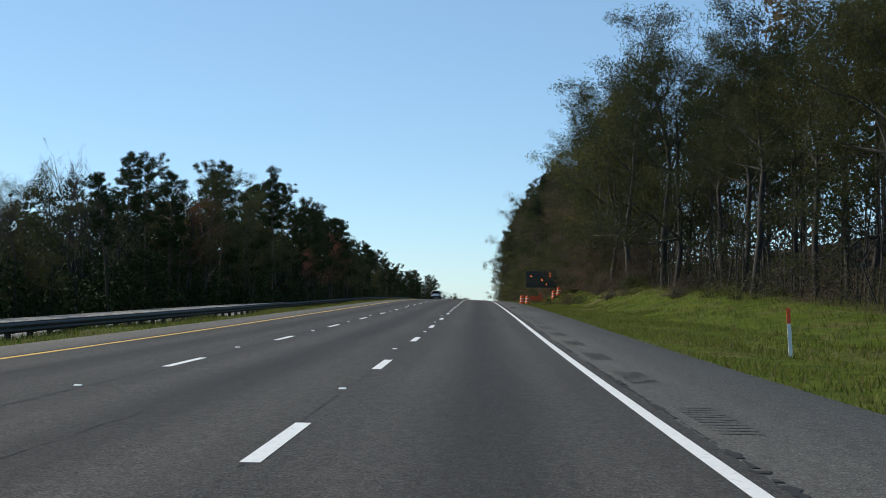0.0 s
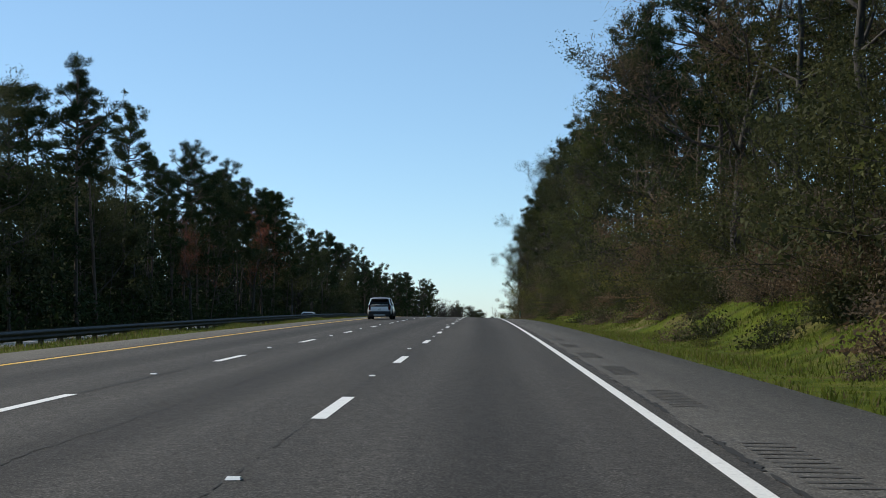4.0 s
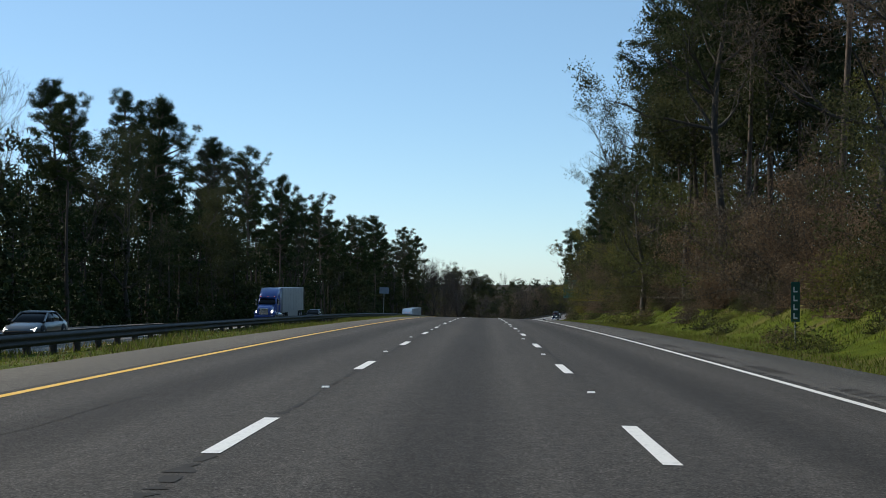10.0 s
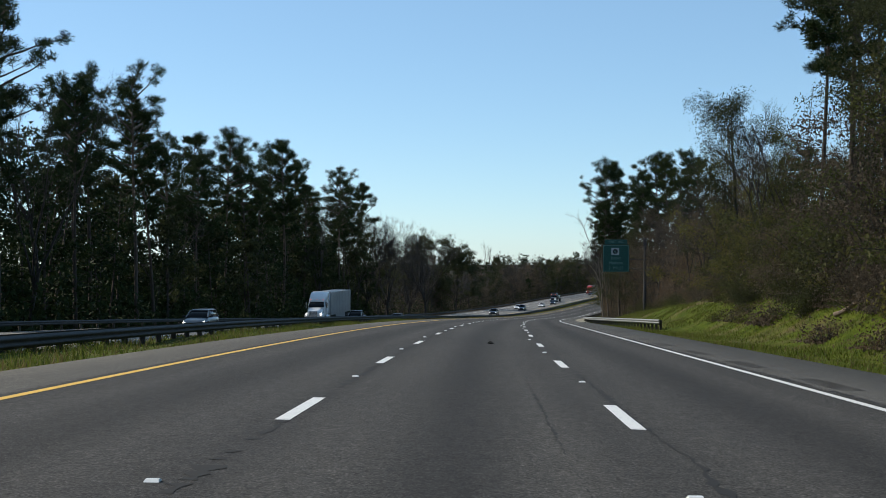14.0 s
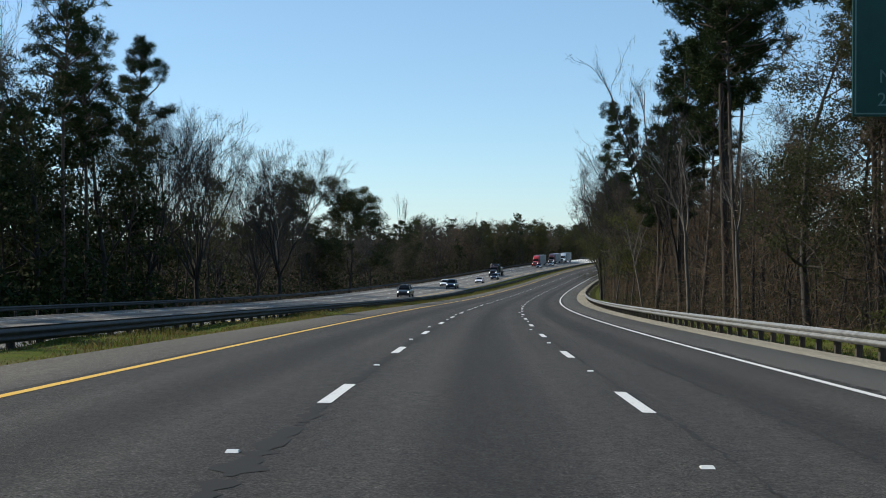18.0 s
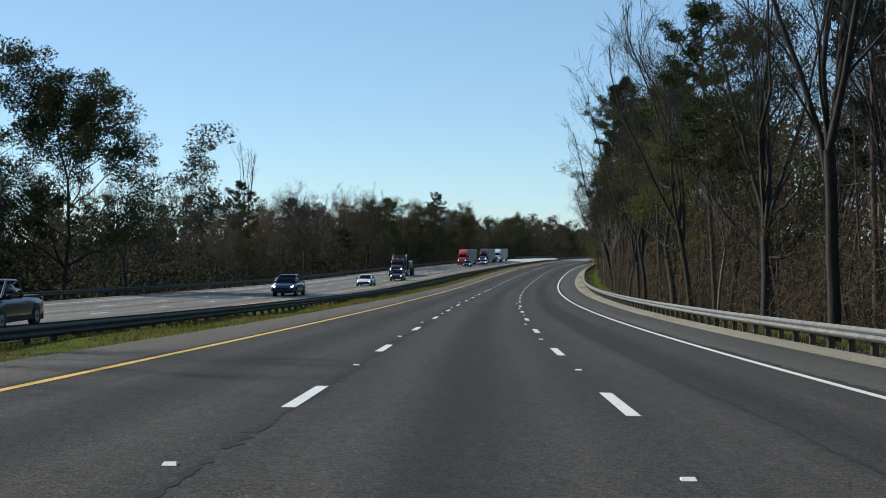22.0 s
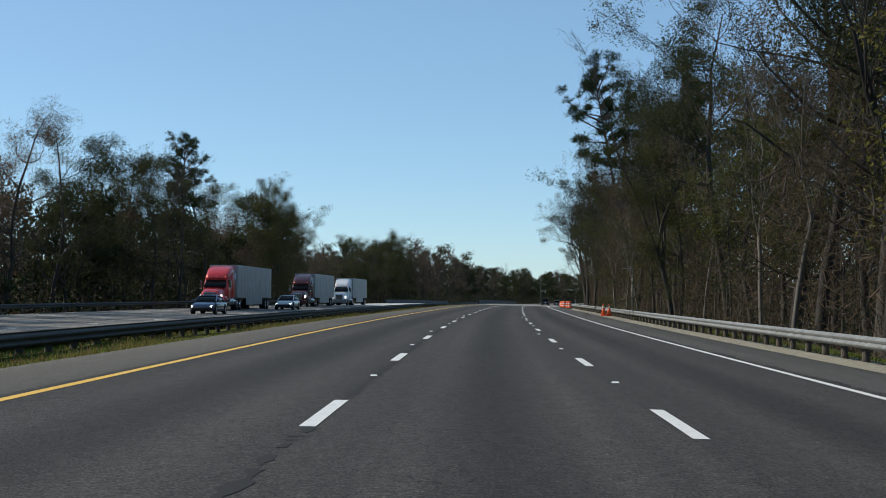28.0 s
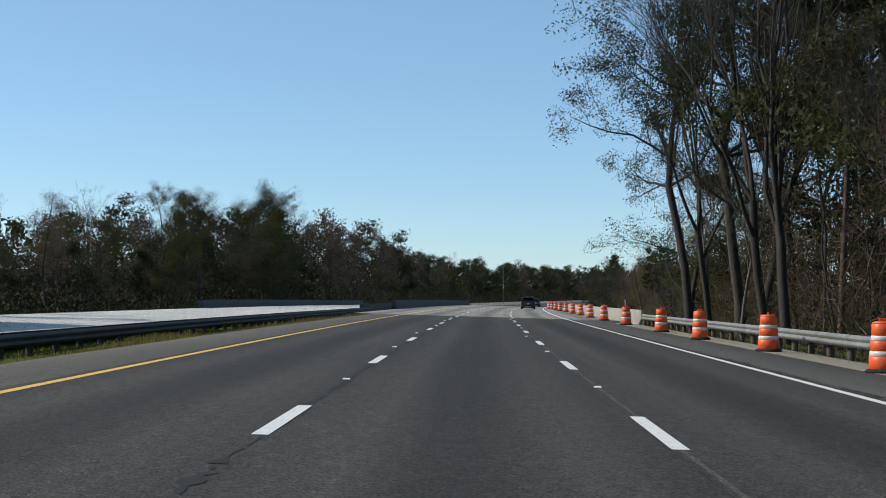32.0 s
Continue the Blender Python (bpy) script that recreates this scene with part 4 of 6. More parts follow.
LOW = {
    "pine": [low_tree(101, 21, 1300, 0.55, 0.38, 0.17, True), low_tree(102, 23, 1300, 0.55, 0.45, 0.16, True)],
    "oak": [low_tree(111, 17, 1500, 0.46, 0.2, 0.33), low_tree(112, 15, 1500, 0.46, 0.2, 0.36)],
    "bare": [bare(121, 17, 700, 3, 0.8, 0.27, 0.0, 4, 6, 2), bare(122, 16, 700, 3, 0.8, 0.27, 0.0, 4, 6, 2)],
    "brown": [low_tree(131, 16, 1300, 0.36, 0.25, 0.3)],
}
LOW_LOOK = {"pine": (PINE_BARK, PINE_NEEDLES), "oak": (GREY_BARK, OAK_LEAVES), "bare": (GREY_BARK, TWIG_BARK), "brown": (GREY_BARK, BROWN_LEAVES)}


def woodland(name, spots, label):
    """Many trees joined into one mesh of wood and leaves; spots: kind, station, offset, growth, turn."""
    mats = [PINE_BARK, GREY_BARK, TWIG_BARK, PINE_NEEDLES, OAK_LEAVES, BROWN_LEAVES]
    vs, fs, ms, count = [], [], [], 0
    for key, which, s, u, grow, turn in spots:
        (tv, tf), crown = LOW[key][which % len(LOW[key])]
        wood, leaf = LOW_LOOK[key]
        p = place(s, u, land(s, u) - 0.15)
        c, d = math.cos(turn), math.sin(turn)
        spin = np.array([[c, d, 0], [-d, c, 0], [0, 0, 1]]) * grow
        for (v, f), mat in [((tv, tf), wood)] + ([(crown, leaf)] if crown else []):
            vs.append(v @ spin + p)
            fs.append(f + count)
            ms.append(np.full(len(f), mats.index(mat)))
            count += len(v)
    ob = new(name, mesh_of(name, np.concatenate(vs), np.concatenate(fs), mats, np.concatenate(ms)))
    return tagged(ob, label, "woods", kind="stuff")


def understorey(name, s0, s1, u_near, u_far, per_metre, high, label, seed, mats, size=0.3, stems=0.5, slender=0.5, low=1.0):
    """Brush and saplings that fill the woods' edge."""
    r = np.random.RandomState(seed)
    n = int((s1 - s0) * per_metre)
    s = r.uniform(s0, s1, n)
    side = np.interp(s, [q[0] for q in u_near], [q[1] for q in u_near])
    u = side + (u_far - side) * r.rand(n) ** 1.3
    clump = 0.5 + 0.5 * np.sin(s * 0.21 + u * 0.3) * np.sin(s * 0.083 + seed)
    h = high * (0.35 + 0.65 * clump) * r.rand(n) ** 1.2 * np.where((s > 160) & (s < 275), low, 1.0) * (0.45 + 0.55 * np.minimum(1, np.abs(u - side) / 3))
    v1, f1 = blades(r, place(s, u, land(s, u) + h), size, slender)
    k = int((s1 - s0) * stems)
    s, u2 = r.uniform(s0, s1, k), r.rand(k)
    side = np.interp(s, [q[0] for q in u_near], [q[1] for q in u_near])
    u = side + np.sign(u_far - side) * 1.0 + (u_far - side) * u2
    foot = place(s, u, land(s, u) - 0.1)
    lines = [((p, p + (r.normal() * 0.4, r.normal() * 0.4, hh * 0.5), p + (r.normal() * 0.8, r.normal() * 0.8, hh)), (w, w * 0.75, w * 0.3))
             for p, hh, w in zip(foot, r.uniform(4, 12, k), r.uniform(0.02, 0.08, k))]
    v2, f2 = tubes(lines, 4)
    slots = np.r_[r.choice(len(mats), len(f1), p=np.array([0.5, 0.5] if len(mats) == 2 else [1.0])), np.full(len(f2), len(mats))]
    ob = new(name, mesh_of(name, np.concatenate([v1, v2]), np.concatenate([f1, f2 + len(v1)]), list(mats) + [GREY_BARK], slots))
    return tagged(ob, label, "undergrowth", kind="stuff")


rnd = random.Random(5)


def choose(weights):
    keys = list(weights)
    return rnd.choices(keys, [weights[k] for k in keys])[0]


# edge of the woods on the near side: station, its distance from the road's middle, height of the canopy
RIGHT_EDGE = [(-170, 34), (-110, 27), (-60, 22), (-10, 15), (60, 14.4), (300, 14.4), (430, 15), (450, 18.6), (540, 18.6), (556, 12.6), (640, 11.8), (1060, 11.6), (1090, 13), (1160, 17), (1400, 14)]
RIGHT_TOP = [(-170, 17), (-90, 18.5), (-60, 21), (-40, 25), (-20, 26), (10, 25), (40, 23), (90, 22), (240, 25), (300, 25), (318, 23), (335, 18), (350, 15.5), (385, 14.5), (400, 16), (412, 19), (424, 19), (436, 14), (500, 17), (540, 20), (600, 16), (640, 16), (760, 20), (800, 22), (815, 20), (840, 15), (870, 15), (910, 17), (940, 17), (965, 18), (982, 24), (1000, 23), (1010, 14), (1030, 11.5), (1045, 14), (1055, 17), (1068, 20), (1090, 22), (1100, 13), (1130, 10), (1200, 13), (1400, 14)]
# edge beyond the opposite road
LEFT_EDGE = [(-300, -41), (700, -41), (760, -45), (860, -42), (900, -38), (1080, -36), (1110, -44), (1200, -44), (1300, -38), (2400, -38)]
LEFT_TOP = [(-300, 17), (-35, 17), (-24, 11), (-10, 16), (8, 19), (20, 19), (53, 23.5), (80, 25.5), (140, 27), (176, 29), (190, 25), (235, 28), (271, 30), (303, 29), (340, 26), (377, 28.5), (442, 27), (490, 26), (520, 26), (575, 29), (619, 29), (645, 28), (655, 21), (690, 16), (720, 15), (772, 14), (800, 12.5), (820, 12), (854, 14), (884, 16), (918, 17.5), (980, 18.5), (1040, 18.5), (1070, 19), (1098, 17), (1106, 12), (1150, 13), (1203, 19), (1243, 23), (1300, 27), (1354, 29), (1420, 25), (1480, 20), (1600, 25), (2400, 22)]


def along(table, s):
    return float(np.interp(s, [q[0] for q in table], [q[1] for q in table]))


def mix_right(s):
    if s < -18:
        return {"oak": 3, "highoak": 5, "bare": 0.6, "brown": 0.6}
    if s < 60:
        return {"oak": 4, "highoak": 2.5, "bare": 0.8, "brown": 0.8, "pine": 1.2, "fresh": 1.6}
    if s < 330:
        return {"pine": 7, "oak": 1.4, "brown": 0.9, "bare": 1.0, "fresh": 1.2}
    if s < 500:
        return {"pine": 1.6, "oak": 2.2, "brown": 2, "bare": 1.3, "fresh": 1.2}
    if s < 760:
        return {"bare": 2.2, "brown": 3.6, "pine": 2.2, "fresh": 0.6, "oak": 0.5, "red": 0.5}
    return {"oak": 2.0, "bare": 2.2, "brown": 3.0, "pine": 1.7, "fresh": 0.5}


def mix_left(s):
    if s < 30:
        return {"bare": 3, "oak": 1.5, "pine": 1}
    if s < 645:
        return {"pine": 6, "oak": 1.2, "bare": 0.7, "red": 0.25}
    if s < 705:
        return {"fan": 2, "bare": 3, "oak": 0.6}
    if s > 930:
        return {"oak": 4.0, "brown": 2.4, "bare": 1.2, "pine": 0.5}
    return {"oak": 1.3, "brown": 3.6, "bare": 3.8, "pine": 0.5}


TALL = {"pine": (24, 27, 21, 25, 23), "oak": (18, 21, 16), "fresh": (16, 19), "brown": (18, 21), "bare": (19, 22, 16, 20, 17), "red": (17,), "fan": (22, 22, 22), "bigoak": (22, 22), "highoak": (21, 23), "snag": (18,), "pale": (11,)}
LOW_TALL = {"pine": (21, 23), "oak": (17, 15), "bare": (17, 16), "brown": (16,)}


def open_stand(s):
    """Where tall pines stand apart over low growth, with the sky between their boles."""
    return 160 < s < 275


def rows_of_trees():
    s = -165.0
    while s < 1330:
        key = choose(mix_right(s))
        which = rnd.randrange(30)
        tall = TALL[key][which % len(TALL[key])]
        top = along(RIGHT_TOP, s) * rnd.uniform(0.86, 1.06) * (1.0 if key == "pine" else 0.82 if key == "bare" else 0.93)
        if open_stand(s):
            which = 2 * rnd.randrange(2) + 1
        plant(key, which, s, along(RIGHT_EDGE, s) + rnd.uniform(0.3, 4.0), top / tall, rnd.uniform(0, 360), rnd.uniform(-4, 4))
        s += rnd.uniform(5.6, 9.0) * (1.4 if open_stand(s) else 1)
    s = -160.0
    while s < 1250:
        key = choose(mix_right(s))
        which = rnd.randrange(30)
        tall = TALL[key][which % len(TALL[key])]
        plant(key, which, s, along(RIGHT_EDGE, s) + rnd.uniform(5, 9), along(RIGHT_TOP, s) * rnd.uniform(0.75, 1.0) * (0.5 if open_stand(s) else 0.85 if key == "bare" else 1) / tall, rnd.uniform(0, 360), rnd.uniform(-3, 3))
        s += rnd.uniform(6.5, 10.5)
    s = -60.0
    while s < 1250:
        key = choose(mix_left(s))
        which = rnd.randrange(30)
        tall = TALL[key][which % len(TALL[key])]
        top = along(LEFT_TOP, s) * (rnd.uniform(0.8, 1.05) if s < 650 else rnd.uniform(0.88, 1.1)) * (1.02 if key == "pine" else 0.98)
        plant(key, which, s, along(LEFT_EDGE, s) - rnd.uniform(0.0, 4.5), (top + 1.2) / tall, rnd.uniform(0, 360), rnd.uniform(-3, 3))
        s += rnd.uniform(7, 11) * (1.9 if 545 < s < 645 else 1)
    spots = []
    for depth, step, cut in ((14, 9.0, 1.0),):
        s = -180.0
        while s < 1700:
            key = choose({k: v for k, v in mix_right(s).items() if k in LOW})
            which = rnd.randrange(2)
            tall = LOW_TALL[key][which % len(LOW_TALL[key])]
            spots.append((key, which, s, along(RIGHT_EDGE, s) + depth + rnd.uniform(-2, 3), along(RIGHT_TOP, s) * cut * rnd.uniform(0.75, 1.0) * (0.36 if open_stand(s) else 1) / tall, rnd.uniform(0, 6.28)))
            s += rnd.uniform(0.7, 1.3) * step
    woodland("woods_beside_road", spots, "deep mixed woods of pines, oaks and bare trees")
    spots = []
    for depth, step, cut in ((2.5, 8.0, 0.62), (8, 8.0, 0.74), (16, 10.0, 0.82)):
        s = -120.0
        while s < 2300:
            key = choose({k: v for k, v in mix_left(s).items() if k in LOW} or {"bare": 1})
            which = rnd.randrange(2)
            tall = LOW_TALL[key][which % len(LOW_TALL[key])]
            spots.append((key, which, s, along(LEFT_EDGE, s) - depth - rnd.uniform(-2, 3), (along(LEFT_TOP, s) * cut * rnd.uniform(0.85, 1.1) + 1.4) / tall, rnd.uniform(0, 6.28)))
            s += rnd.uniform(0.7, 1.3) * step * (1 if s < 1300 else 1.6)
    woodland("woods_beyond_opposite_road", spots, "dark tall woods of pines and oaks beyond the opposite carriageway")
    spots = []
    for depth, step in ((38, 17.0), (62, 19.0), (96, 22.0)):
        s = 820.0
        while s < 2300:
            key = choose({"oak": 3, "brown": 2, "bare": 1.5, "pine": 1})
            which = rnd.randrange(2)
            spots.append((key, which, s, along(LEFT_EDGE, s) - depth - rnd.uniform(-8, 8), rnd.uniform(12, 17) / LOW_TALL[key][which % len(LOW_TALL[key])], rnd.uniform(0, 6.28)))
            s += rnd.uniform(0.7, 1.3) * step
    woodland("distant_woods", spots, "grey brown woods far beyond the bend of the road")


rows_of_trees()
understorey("undergrowth_beside_road", -170, 1400, RIGHT_EDGE, 24, 260, 6.5, "tangled brown and green undergrowth along the woods", 3, (OAK_LEAVES, BROWN_LEAVES), 0.12, 0.9)
understorey("undergrowth_beyond_opposite_road", -200, 650, LEFT_EDGE, -60, 260, 12.5, "dark undergrowth below the far pines", 4, (PINE_NEEDLES, PINE_NEEDLES), 0.55, 0.7)
understorey("undergrowth_beyond_opposite_road", 650, 1700, LEFT_EDGE, -58, 110, 9.0, "dark brown undergrowth below the far trees", 14, (PINE_NEEDLES, BROWN_LEAVES), 0.45, 0.8)
deep = [(q, u + 9) for q, u in RIGHT_EDGE]
understorey("thicket_deep_in_woods", -170, 1500, deep, 50, 110, 15.0, "dark leafy depth of the woods", 5, (OAK_LEAVES, BROWN_LEAVES), 0.45, 0.3, low=0.45)
understorey("twigs_along_woods", 440, 1200, RIGHT_EDGE, 24, 240, 15.0, "haze of fine brown winter twigs along the woods", 7, (BROWN_LEAVES, BROWN_LEAVES), 0.8, 0.5, 0.035)
deep = [(q, u - 10) for q, u in LEFT_EDGE]
understorey("thicket_deep_in_far_woods", -40, 650, deep, -72, 190, 17.0, "dark leafy depth of the far woods", 6, (PINE_NEEDLES, PINE_NEEDLES), 0.85, 0.3)
understorey("thicket_deep_in_far_woods", 650, 2300, deep, -72, 100, 14.0, "dark leafy depth of the far woods", 16, (PINE_NEEDLES, OAK_LEAVES), 0.85, 0.3)
for s in np.arange(-30, 545, 3.3):
    key = choose({"bush": 3, "brush": 3.4, "green": 1.1})
    plant(key, rnd.randrange(2), s + rnd.uniform(-2, 2), along(RIGHT_EDGE, s) - rnd.uniform(-1.2, 1.1) * (1.7 if rnd.random() < 0.2 else 1), rnd.uniform(0.4, 1.0), rnd.uniform(0, 360))
for s in np.arange(-70, 440, 2.6):
    edge = along(RIGHT_EDGE, s)
    plant("weed", rnd.choice((0, 0, 1, 2, 2)), s + rnd.uniform(-1.5, 1.5), max(10.2, edge - 3.8 * rnd.random() ** 1.6), rnd.uniform(0.5, 1.5), rnd.uniform(0, 360))
for s in np.arange(-20, 450, 6.0):
    plant("curtain", rnd.choice((0, 0, 1, 2, 2)), s + rnd.uniform(-2, 2), along(RIGHT_EDGE, s) + rnd.uniform(0.6, 3.2), rnd.uniform(0.6, 1.15), rnd.uniform(0, 360))
for s in np.arange(565, 1090, 12.0):
    plant(choose({"pale": 1, "bare": 1}), rnd.randrange(3), s + rnd.uniform(-3, 3), along(RIGHT_EDGE, s) - rnd.uniform(-0.6, 0.5), rnd.uniform(0.7, 1.1), rnd.uniform(0, 360), rnd.uniform(-5, 5))
# trees that stand out by themselves: kind, which, station, offset, height, turn, lean
def stand(key, which, s, u, high, turn=0.0, lean=0.0):
    return plant(key, which, s, u, high / TALL[key][which % len(TALL[key])], turn, lean)


for key, which, s, u, high, turn, lean in (
        ("pine", 0, 235, -45, 30, 10, 0), ("pine", 3, 243, -43, 26, 80, 1), ("pine", 1, 271, -47, 32.5, 200, 0), ("pine", 4, 262, -44, 27, 30, 0), ("pine", 3, 303, -45, 31.5, 120, 0),
        ("pine", 1, 377, -48, 31, 20, 0), ("pine", 4, 410, -45, 30, 250, 0), ("pine", 1, 442, -45, 29, 300, 1), ("pine", 3, 459, -43, 29, 60, 0), ("pine", 0, 490, -46, 28.5, 140, 0),
        ("pine", 4, 575, -43.6, 32.5, 70, 0), ("pine", 1, 607, -50, 33, 160, 0), ("pine", 3, 619, -43, 31.5, 0, 0), ("pine", 0, 628, -44, 29, 90, 0), ("pine", 4, 642, -43.7, 31.4, 210, 0),
        ("bare", 3, 600, -43, 28, 0, 0), ("red", 0, 196, -41, 19, 40, 0),
        ("fan", 0, 651, -38.5, 25.5, 30, 0), ("fan", 1, 643, -42, 26, 120, 0), ("fan", 2, 673, -33.5, 22.5, 60, 0), ("fan", 1, 690, -41, 20, 200, 0),
        ("bigoak", 0, 757, -50, 24.5, 20, 0), ("bigoak", 1, 760, -40.5, 22.5, 120, 0), ("bare", 4, 770, -38, 15, 0, 0),
        ("pine", 2, 850, -47, 17, 0, 0), ("snag", 0, 867, -50, 26, 40, 0), ("bare", 3, 862, -57, 21, 50, 0), ("bare", 3, 867, -40.3, 18.5, 90, 0), ("bare", 4, 878, -40.7, 17.5, 30, 0),
        ("bare", 4, 918, -42, 19.5, 120, 0), ("oak", 0, 921, -38, 19, 0, 0), ("oak", 1, 994, -36, 19.5, 100, 0), ("bare", 3, 1006, -36.5, 20, 10, 0), ("oak", 2, 1022, -37.5, 20, 200, 0),
        ("highoak", 0, 1055, -35.6, 20.5, 10, 0), ("oak", 0, 1046, -34.5, 18, 90, 0),
        ("pine", 1, 225, 17.6, 27, 30, 0), ("pine", 2, 211, 13.3, 20.5, 0, 0), ("pine", 0, 199, 17.5, 26, 60, -3), ("pine", 3, 193, 21, 28, 100, 0), ("pine", 1, 205, 19, 27, 170, -4), ("pine", 4, 287, 17.6, 23.5, 0, 0),
        ("highoak", 1, 283, 14.2, 24, 30, 0), ("highoak", 0, 300, 14.6, 23, 110, 0), ("oak", 1, 312, 13, 19.5, 200, 0), ("highoak", 0, 336, 16.2, 20, 60, 0), ("bigoak", 0, 296, 20.5, 24.5, 40, 0), ("bigoak", 1, 318, 20.5, 22, 200, 0),
        ("bare", 1, 343, 15.8, 20, 10, 0), ("bare", 3, 353, 16.5, 19, 100, 0), ("pine", 3, 420, 19.4, 22.5, 90, 0), ("pine", 2, 414, 17.2, 21, 80, -4), ("oak", 0, 442, 16.5, 16, 0, 0),
        ("pine", 4, 581, 15, 28, 20, 0), ("pine", 0, 572, 13.6, 26.5, 160, 0), ("pine", 3, 566, 21, 27, 60, 2), ("pine", 1, 560, 19, 24, 210, 0), ("pine", 2, 592, 13.5, 20, 60, 0), ("pine", 4, 552, 22, 25, 30, 0), ("pine", 1, 598, 18, 25, 80, 0), ("pine", 3, 606, 17, 23, 140, 0), ("pine", 0, 545, 24.5, 24, 200, 0),
        ("pine", 1, 630, 17, 22, -6, -17), ("bare", 3, 640, 15.5, 18, -6, -24), ("bare", 0, 634, 14.5, 19, -6, -12), ("fresh", 0, 618, 13.9, 15, 70, 0), ("brown", 0, 638, 12.5, 15, 190, 0),
        ("pine", 1, 795, 14, 25, 200, 0), ("pine", 0, 804, 13, 25, 100, -3), ("pine", 3, 813, 15, 23, 300, 0), ("highoak", 0, 770, 12.8, 21, 40, 0), ("highoak", 1, 782, 12.8, 21, 130, -4),
        ("highoak", 0, 907, 13, 21.5, 80, 0), ("highoak", 1, 921, 13.1, 22.5, 170, -6), ("brown", 1, 915, 12.8, 22, 250, 0), ("highoak", 1, 939, 13.5, 21, 20, -5),
        ("pine", 0, 986, 12.8, 24, -18, -12), ("highoak", 0, 998, 12.6, 24, 50, -6), ("highoak", 1, 982, 14, 24, 140, 0),
        ("highoak", 0, 1072, 12.2, 21.5, 230, -4), ("highoak", 1, 1086, 12, 22, 300, -4), ("bare", 3, 1066, 12.2, 21, -18, -8), ("bare", 4, 1079, 12, 19, 70, -8), ("oak", 1, 1092, 13, 19, 10, 0), ("bigoak", 0, 1062, 20, 24, 70, 0), ("bigoak", 1, 1077, 20, 22, 160, 0)):
    stand(key, which, s, u, high, turn, lean)
for s, u, grow, turn in ((222, 13.2, 1.3, 30), (231, 13.8, 1.4, 130), (194, 16.6, 1.2, 80)):
    plant("pale", 0, s, u, grow, turn, 3)


# ---- guardrails ----
BEAM = [(0.0, 0.0), (-0.02, 0.03), (-0.08, 0.06), (-0.08, 0.10), (-0.01, 0.14), (-0.01, 0.17), (-0.08, 0.21), (-0.08, 0.25), (-0.02, 0.28), (0.0, 0.31)]


def beam_mesh(name, s, u, base, facing, mat):
    """A W-shaped rail along the road; facing -1 bulges to the left, 1 to the right."""
    k = len(BEAM)
    n = len(s)
    uu = np.broadcast_to(u, (n,))
    off = np.array([-facing * b[0] for b in BEAM])
    up = np.array([b[1] for b in BEAM])
    front = place(np.repeat(s, k), (uu[:, None] + off).ravel(), (np.broadcast_to(base, (n,))[:, None] + up).ravel())
    i = (np.arange(n - 1)[:, None] * k + np.arange(k - 1)[None]).ravel()
    f = np.stack([i, i + 1, i + k + 1, i + k], 1)
    th = np.interp(np.repeat(s, k), STATIONS, ROAD_TURN)
    back = front - facing * 0.006 * np.stack([np.cos(th), np.sin(th), 0 * th], 1)
    v = np.concatenate([front, back])
    return mesh_of(name, v, np.concatenate([f, f[:, ::-1] + len(front)]), [mat], smooth=True)


def post_mesh():
    bm = bmesh.new()
    box(bm, -0.075, 0.075, -0.075, 0.075, -0.45, 0.66)
    me = bpy.data.meshes.new("post")
    bm.to_mesh(me)
    bm.free()
    me.materials.append(POST_WOOD)
    return me


def block_mesh():
    bm = bmesh.new()
    box(bm, -0.07, 0.07, -0.07, 0.07, 0.36, 0.66, 0.008)
    me = bpy.data.meshes.new("spacer_block")
    bm.to_mesh(me)
    bm.free()
    me.materials.append(POST_WOOD)
    return me


POST, BLOCK = post_mesh(), block_mesh()


def guardrail(name, s0, s1, u, base, facing, step, label, mat, near, both=False):
    """A rail with its posts; those outside the stretch near are joined into one mesh."""
    ob = tagged(new(name), label, "guardrail")
    s = np.arange(s0, s1 + 0.1, 4.0)
    uu = u(s) if callable(u) else np.full(len(s), u)
    child("rail", beam_mesh("rail", s, uu - facing * 0.0, base(s), facing, mat), ob)
    if both:
        child("rail", beam_mesh("rail", s, uu - facing * 0.42, base(s), -facing, mat), ob)
    vs, fs, c = [], [], 0
    me_v = np.array([v.co[:] for v in POST.vertices])
    me_f = np.array([tuple(p.vertices) for p in POST.polygons])
    for q in np.arange(s0 + 1, s1, step):
        uq = float(u(q) if callable(u) else u)
        m = road_pose(q, uq - facing * 0.21, float(base(q)) - 0.40)
        if near[0] < q < near[1]:
            child("post", POST, ob, m)
            child("spacer_block", BLOCK, ob, road_pose(q, uq - facing * 0.07, float(base(q)) - 0.38))
        else:
            mm = np.array(m)
            vs.append(me_v @ mm[:3, :3].T + mm[:3, 3])
            fs.append(me_f + c)
            c += len(me_v)
    if vs:
        tagged(child("post_row", mesh_of("post_row", np.concatenate(vs), np.concatenate(fs), [POST_WOOD]), ob), kind="stuff")
    return ob


def right_line(s):
    return np.interp(s, [436, 452, 475, 500, 1090], [10.6, 9.9, 9.2, 9.0, 9.0])


